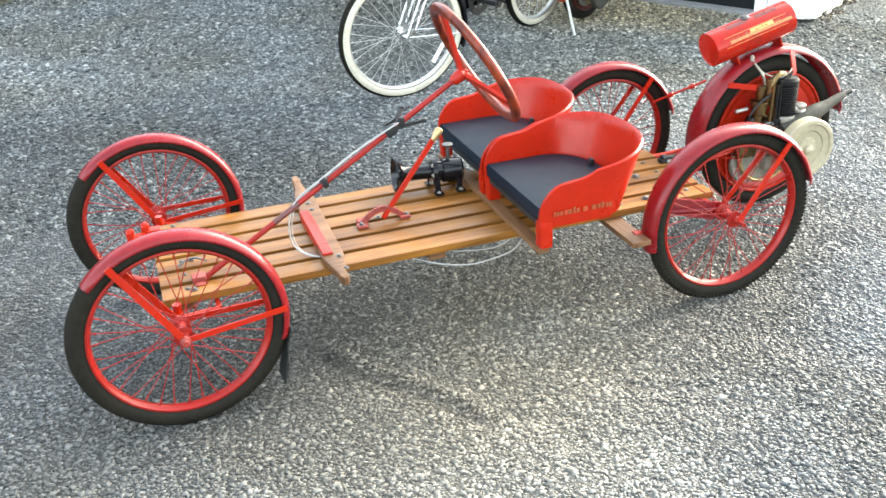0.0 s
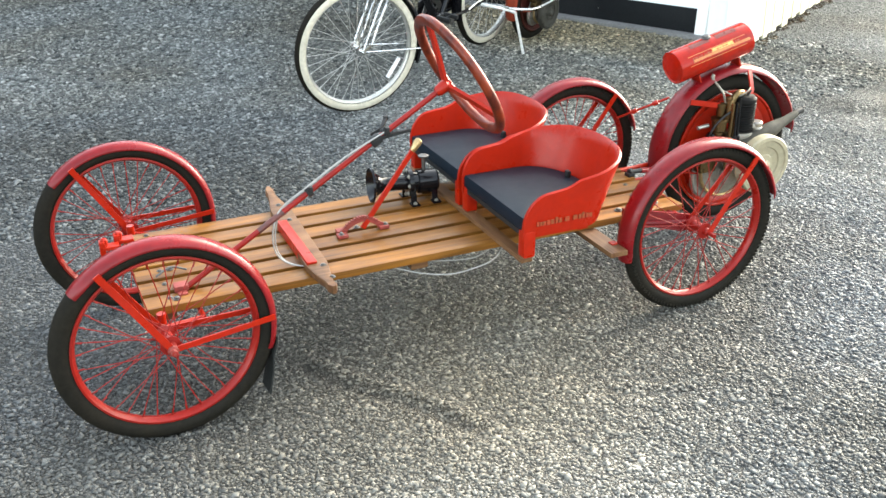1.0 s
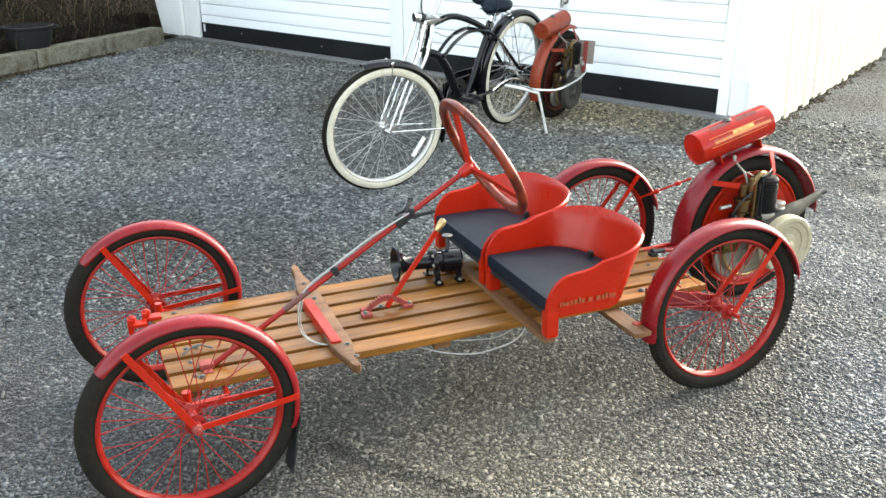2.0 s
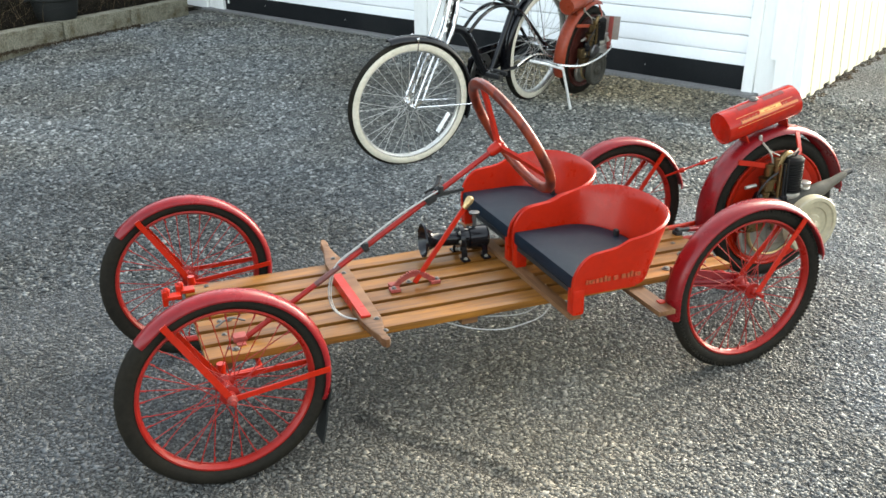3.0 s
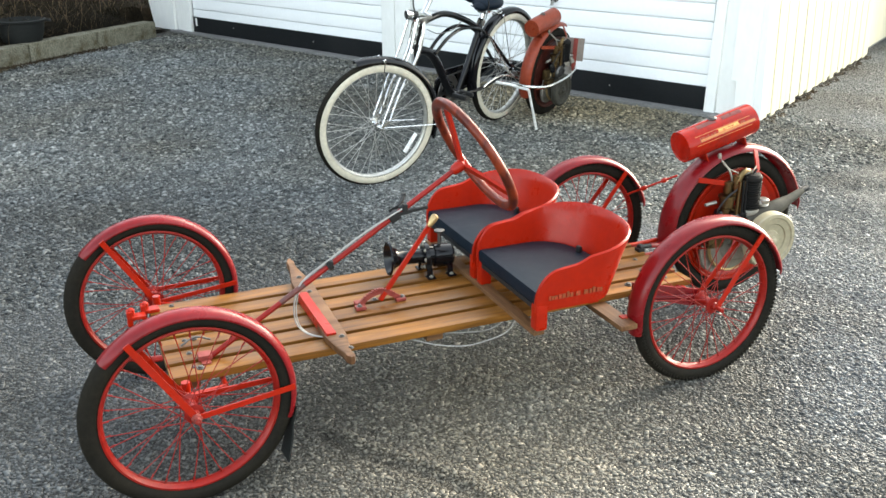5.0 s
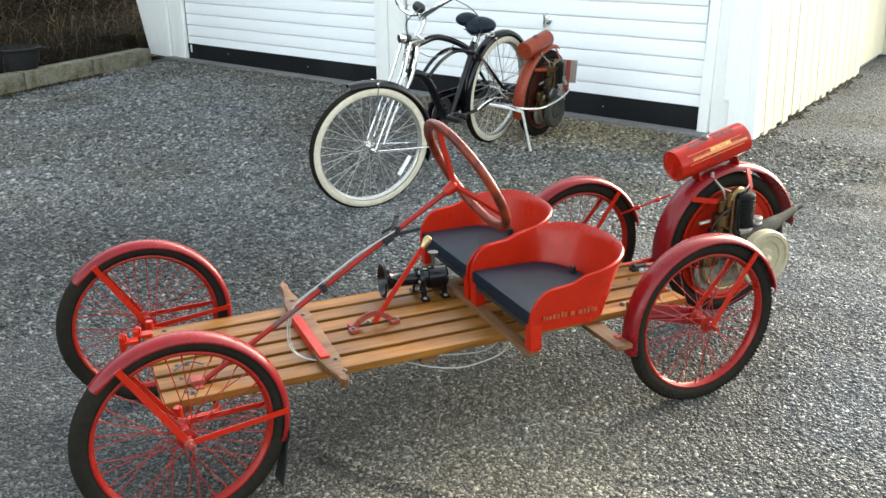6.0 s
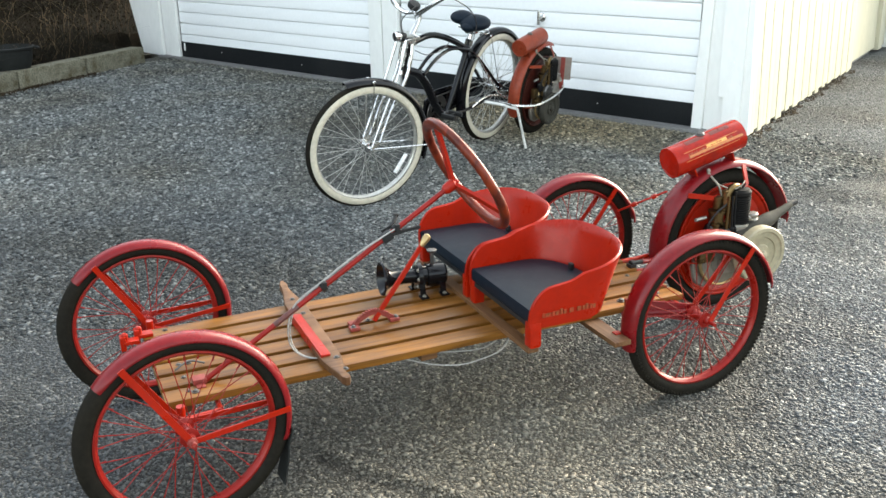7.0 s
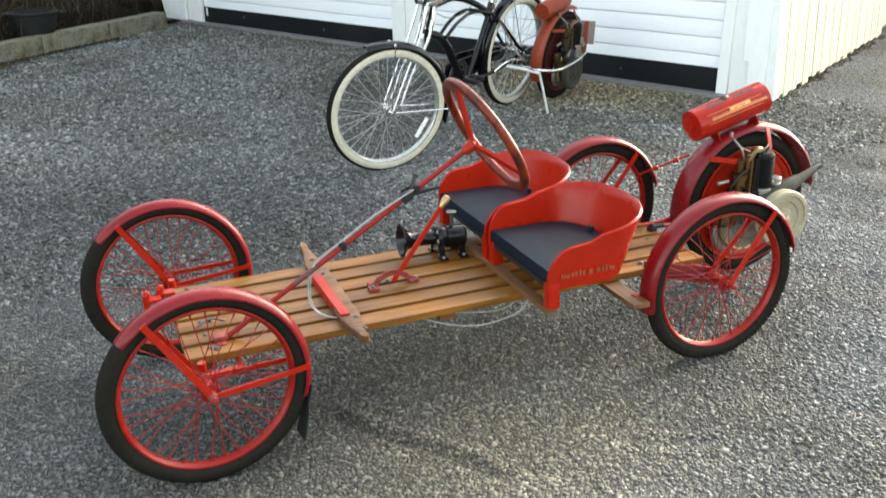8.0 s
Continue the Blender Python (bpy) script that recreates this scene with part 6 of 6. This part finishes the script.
        strap(bm, [rear + V(0.03, sy * 0.058, 0.03), rear + V(-0.02, sy * 0.058, -0.005)], 0.030, 0.005, V(0, 1, 0))
        part("dropout", bm, CHROME, frame_part)
    # crank, chainwheel, chain, guard
    bm = BM()
    lathe(bm, [(0.025, -0.075), (0.028, -0.045), (0.028, 0.045), (0.025, 0.075)], 20, Matrix.Translation(bb))
    part("bottom_bracket", bm, DARK_STEEL, root)
    bm = BM()
    lathe(bm, [(0.06, -0.062), (0.095, -0.064), (0.098, -0.060), (0.095, -0.056), (0.06, -0.058)], 44, Matrix.Translation(bb), closed=True)
    for k in range(5):
        a = 2 * math.pi * k / 5
        strap(bm, [bb + V(0, -0.06, 0), bb + V(0.07 * math.cos(a), -0.06, 0.07 * math.sin(a))], 0.018, 0.004, V(0, 1, 0))
    part("chainwheel", bm, DARK_STEEL, root)
    for sy, ang in ((-1, 205), (1, 25)):
        a = radians(ang)
        e = bb + V(0.165 * math.cos(a), sy * 0.095, 0.165 * math.sin(a))
        bm = BM()
        strap(bm, [bb + V(0, sy * 0.078, 0), e], 0.020, 0.010, V(0, 1, 0))
        crank = part("crank", bm, DARK_STEEL, root)
        bm = BM()
        for o in (-0.034, 0.034):
            box(bm, (0.018, 0.085, 0.022), e + V(o, sy * 0.05, 0), 0.005)
        box(bm, (0.07, 0.012, 0.010), e + V(0, sy * 0.05, 0), 0.003)
        part("pedal", bm, BLACK_DULL, crank)
    bm = BM()
    for s in (-1, 1):
        tube(bm, [bb + V(0, -0.06, s * 0.094), rear + V(0, -0.052, s * 0.04)], 0.004, 6)
    part("chain", bm, DARK_STEEL, root)
    bm = BM()
    lo = [(-0.58, 0.26), (-0.60, 0.39), (-0.70, 0.43), (-1.12, 0.40), (-1.15, 0.345), (-0.82, 0.255)]
    a = [bm.verts.new((x, -0.070, z)) for x, z in lo]
    b = [bm.verts.new((x, -0.078, z)) for x, z in lo]
    bm.faces.new(a)
    bm.faces.new(b[::-1])
    for k in range(len(lo)):
        k2 = (k + 1) % len(lo)
        bm.faces.new((a[k], a[k2], b[k2], b[k]))
    part("chain_guard", bm, BLACK, root)
    # springer fork, turned with the wheel
    crown = V(-0.345, 0, 0.815)
    bm = BM()
    tube(bm, [head_b + V(0.010, 0, -0.02), head_t + steer_ax * 0.02], 0.013, 12)
    part("steerer", bm, CHROME, root)
    for sy in (-1, 1):
        o = n * (sy * 0.058)
        bm = BM()
        tube(bm, smooth_path([crown + o * 0.8 + V(0, 0, -0.01), V(-0.325, 0, 0.72) + o, V(-0.285, 0, 0.625) + o, V(-0.15, 0, 0.475) + o, hub + f * -0.045 + V(0, 0, 0.03) + o], 5), 0.0092, 10, scale=lambda t: 1.15 - 0.40 * t)
        part("fork_blade", bm, CHROME, root, "chrome fork blade")
        bm = BM()
        tube(bm, smooth_path([crown + V(0.05, 0, 0.005) + o * 0.8, V(-0.215, 0, 0.65) + o, V(-0.10, 0, 0.48) + o, hub + o], 5), 0.0066, 10, scale=lambda t: 1.1 - 0.3 * t)
        part("fork_strut", bm, CHROME, root)
        bm = BM()
        strap(bm, [hub + f * -0.045 + V(0, 0, 0.03) + o, hub + o * 1.05], 0.013, 0.005, V(0, 1, 0))
        part("rocker", bm, DULL_ALLOY, root)
    q = Matrix.Rotation(radians(STEER), 3, "Z")
    bm = BM()
    box(bm, (0.10, 0.125, 0.016), crown + V(0.015, 0, 0.0), 0.006, q.to_4x4() @ Matrix.Rotation(radians(8), 4, "Y"))
    for sy in (-1, 1):
        box(bm, (0.03, 0.022, 0.035), crown + n * (sy * 0.048) + V(0, 0, -0.012), 0.006, q.to_4x4())
    part("fork_crown", bm, CHROME, root)
    bm = BM()
    tube(bm, [V(-0.285, 0, 0.675), crown + V(0.02, 0, 0)], 0.014, 14)
    k1, k2 = V(-0.29, 0, 0.68), crown + V(0.018, 0, -0.01)
    turns = 9
    tube(bm, [k1.lerp(k2, k / 60) + V(0.017 * math.cos(2 * math.pi * turns * k / 60), 0.017 * math.sin(2 * math.pi * turns * k / 60), 0) for k in range(61)], 0.004, 6)
    part("spring", bm, CHROME, root)
    # small lamp on the crown
    bm = BM()
    lm = Matrix.Translation(V(-0.262, 0.0, 0.835)) @ Matrix.Rotation(radians(-90 + STEER), 4, "Z")
    lathe(bm, [(0.001, -0.048), (0.010, -0.045), (0.017, -0.030), (0.020, 0.0), (0.022, 0.014), (0.020, 0.019), (0.001, 0.021)], 24, lm)
    lamp = part("front_lamp", bm, BLACK_DULL, root)
    bm = BM()
    lathe(bm, [(0.022, -0.010), (0.0245, -0.006), (0.0245, 0.019), (0.021, 0.022), (0.020, 0.014)], 24, lm, closed=True)
    part("lamp_ring", bm, CHROME, lamp)
    # stem and handlebar
    stem_top = V(-0.440, 0, 0.905)
    clamp = V(-0.400, 0, 0.930)
    bm = BM()
    tube(bm, smooth_path([head_t, head_t.lerp(stem_top, 0.55) + V(-0.01, 0, 0), stem_top, clamp], 4), 0.0135, 12)
    part("stem", bm, CHROME, root)
    half = [V(0, 0.0, 0), V(0.03, 0.07, -0.005), V(0.05, 0.16, 0.04), V(-0.01, 0.28, 0.13), V(-0.12, 0.35, 0.20), V(-0.30, 0.37, 0.235)]
    line = [clamp + q @ V(p.x, -p.y, p.z) for p in half[:0:-1]] + [clamp + q @ p for p in half]
    bm = BM()
    tube(bm, smooth_path(line, 6), 0.0115, 10)
    bar = part("handlebar", bm, CHROME, root, "wide chrome handlebar")
    for sy in (-1, 1):
        bm = BM()
        tube(bm, [clamp + q @ V(-0.20, sy * 0.362, 0.240), clamp + q @ V(-0.31, sy * 0.37, 0.235)], 0.017, 12)
        part("grip", bm, BLACK_DULL, bar)
    bm = BM()
    lathe(bm, [(0.02, -0.022), (0.030, -0.015), (0.034, 0.0), (0.030, 0.012), (0.014, 0.016)], 20, Matrix.Translation(clamp + q @ V(0.02, 0.03, 0.045)) @ Matrix.Rotation(radians(60), 4, "X"))
    part("bell", bm, BLACK_DULL, bar)
    for run in ([(0.06, 0.12, 0.06), (0.10, 0.05, -0.02), (0.07, 0.02, -0.12), (0.05, 0.02, -0.20)],
                [(0.02, 0.22, 0.16), (-0.18, 0.20, 0.06), (-0.32, 0.08, -0.06), (-0.34, 0.03, -0.17)]):
        bm = BM()
        tube(bm, smooth_path([clamp + q @ V(*p) for p in run], 6), 0.0028, 6)
        part("brake_cable", bm, DARK_STEEL, root)
    bm = BM()
    tube(bm, smooth_path([V(-0.38, 0.02, 0.74), V(-0.47, 0.03, 0.70), V(-0.60, 0.03, 0.695), V(-0.68, 0.03, 0.725)], 5), 0.0025, 6)
    part("brake_cable", bm, DARK_STEEL, root)
    # saddle
    post = seat_t + V(-0.035, 0, 0.105)
    bm = BM()
    tube(bm, [seat_t, post], 0.0130, 12)
    lathe(bm, [(0.016, -0.02), (0.023, -0.015), (0.023, 0.015), (0.016, 0.02)], 14, Matrix.Translation(seat_t + V(-0.012, 0, 0.042)) @ Matrix.Rotation(radians(75), 4, "X"))
    part("seat_post", bm, CHROME, root)
    # two unequal domed lobes and a short nose, turned and sized to fit the camera's view
    c = post + V(0.012, 0, 0.066)
    swing = Matrix.Rotation(radians(12), 4, "Z")
    bm = BM()
    for at, size in (((0.000, 0.026, -0.018), (0.098, 0.088, 0.043)), ((-0.010, -0.058, 0.002), (0.074, 0.064, 0.036)), ((0.055, 0.015, -0.028), (0.060, 0.046, 0.030))):
        bmesh.ops.create_uvsphere(bm, u_segments=24, v_segments=14, radius=1.0, matrix=Matrix.Translation(c) @ swing @ Matrix.Translation(at) @ Matrix.Diagonal((*size, 1)))
    saddle = part("saddle", bm, LEATHER, root, "wide black padded saddle", smooth=70)
    for sy in (-1, 1):
        bm = BM()
        tube(bm, [c + V(-0.075 + 0.017 * math.cos(2 * math.pi * k / 10), sy * 0.06 + 0.017 * math.sin(2 * math.pi * k / 10), -0.085 + 0.075 * k / 40) for k in range(41)], 0.003, 6)
        part("saddle_spring", bm, CHROME, saddle)
        bm = BM()
        tube(bm, smooth_path([c + V(0.12, 0, -0.02), c + V(0.05, sy * 0.02, -0.045), c + V(-0.08, sy * 0.055, -0.09)], 4), 0.004, 6)
        part("saddle_rail", bm, CHROME, saddle)
    part("saddle_clamp", box(BM(), (0.05, 0.06, 0.03), post + V(0, 0, -0.002), 0.008), CHROME, saddle)
    # stand and carrier of the motor wheel
    foot = V(-1.145, 0.288, 0.032)
    top = V(-1.07, 0.255, 0.290)
    bm = BM()
    tube(bm, [top, foot], 0.0075, 10)
    tube(bm, smooth_path([V(-1.02, 0.06, 0.305), V(-1.05, 0.16, 0.30), top], 4), 0.009, 10)
    part("stand", bm, BRIGHT_ALLOY, root, "bright metal prop stand")
    for pts, rr in (([V(-0.90, 0.05, 0.30), V(-1.00, 0.065, 0.335), V(-1.10, 0.08, 0.33), V(-1.22, 0.12, 0.285)], 0.0060),
                    ([V(-0.93, 0.045, 0.60), V(-1.04, 0.06, 0.46), V(-1.12, 0.09, 0.34), V(-1.20, 0.12, 0.29)], 0.0065),
                    ([V(-1.08, 0.12, 0.30), V(-1.05, 0.25, 0.315), V(-1.12, 0.345, 0.318), V(-1.30, 0.36, 0.325), V(-1.45, 0.34, 0.335), V(-1.56, 0.28, 0.32), V(-1.60, 0.20, 0.31)], 0.0075),
                    ([V(-WB, 0.06, R), V(-1.30, 0.10, 0.30), V(-1.46, 0.14, 0.285)], 0.011)):
        bm = BM()
        tube(bm, smooth_path(pts, 6), rr, 10)
        part("carrier_tube", bm, STEEL, root)
    # motor wheel on the left of the bicycle; engine turned away from it
    motor_wheel(root, Matrix.Translation((-1.46, 0.165, 0.285)) @ Matrix.Diagonal((-1, -1, 1, 1)), RUST_RED, RUST_RED, MUFFLER, MUFFLER, fly=(-0.05, -0.125, -0.075), marks=False, tank_len=0.250, tank_dip=0.10, tank_r=0.050, fly_r=0.097, disc_paint=SHADED_OXIDE, fender_w=0.076, fender_from=66)
    # plate behind the motor wheel
    pm = Matrix.Translation((-1.52, 0.275, 0.435)) @ Matrix.Rotation(radians(25), 4, "Z")
    plate = part("rear_plate", box(BM(), (0.006, 0.140, 0.140), (0, 0, 0), 0.002), PLATE, root, "brown-grey square plate with a red strip", at=pm)
    part("strip", box(BM(), (0.004, 0.026, 0.20), (0.006, 0.018, -0.030), 0.001), OLD_RED, plate)


bicycle()

# ---- loose stone over the yard ----
def before_wall(x, y):
    """Which places lie on the yard: outside the garage and in front of the kerb."""
    q, r = np.array(FRONT.inverted()), np.array(SIDE.inverted())
    in_front = q[1, 0] * x + q[1, 1] * y + q[1, 3] < -0.05
    beside = r[1, 0] * x + r[1, 1] * y + r[1, 3] < 0.03
    k = (x - KERB_A.x) * -KERB_DIR.y + (y - KERB_A.y) * KERB_DIR.x < 0.0
    return (in_front | beside) & k


def along_side(x, y):
    """A ragged strip along the foot of the side wall."""
    r = np.array(SIDE.inverted())
    d, u = -(r[1, 0] * x + r[1, 1] * y + r[1, 3]), r[0, 0] * x + r[0, 1] * y + r[0, 3]
    return (d > -0.02) & (d < 0.035 + 0.02 * np.sin(9 * u) + 0.018 * np.sin(23 * u + 1)) & (u > 0.05) & (u < 2.9)


gravel("gravel", -1.2, 3.2, -1.5, 1.0, 0.0092, 0.0060, 1)
gravel("gravel_middle", -1.9, 4.0, 1.0, 3.0, 0.0150, 0.0088, 2, keep=before_wall, mat=MIXED_STONE)
gravel("gravel_far", -2.6, 7.2, 3.0, 7.2, 0.0205, 0.0112, 3, keep=lambda x, y: before_wall(x, y) & (x < 4.0), mat=MIXED_STONE)
gravel("gravel_side", 3.2, 7.2, -0.6, 4.6, 0.0125, 0.0056, 4, keep=lambda x, y: before_wall(x, y) & ((y < 1.0) | (x > 4.0)))
gravel("wall_litter", 3.6, 6.4, 1.7, 3.6, 0.011, 0.0075, 6, keep=along_side, mat=LITTER, label="brown dirt and leaf crumbs along the foot of the side wall",
       category="dirt")
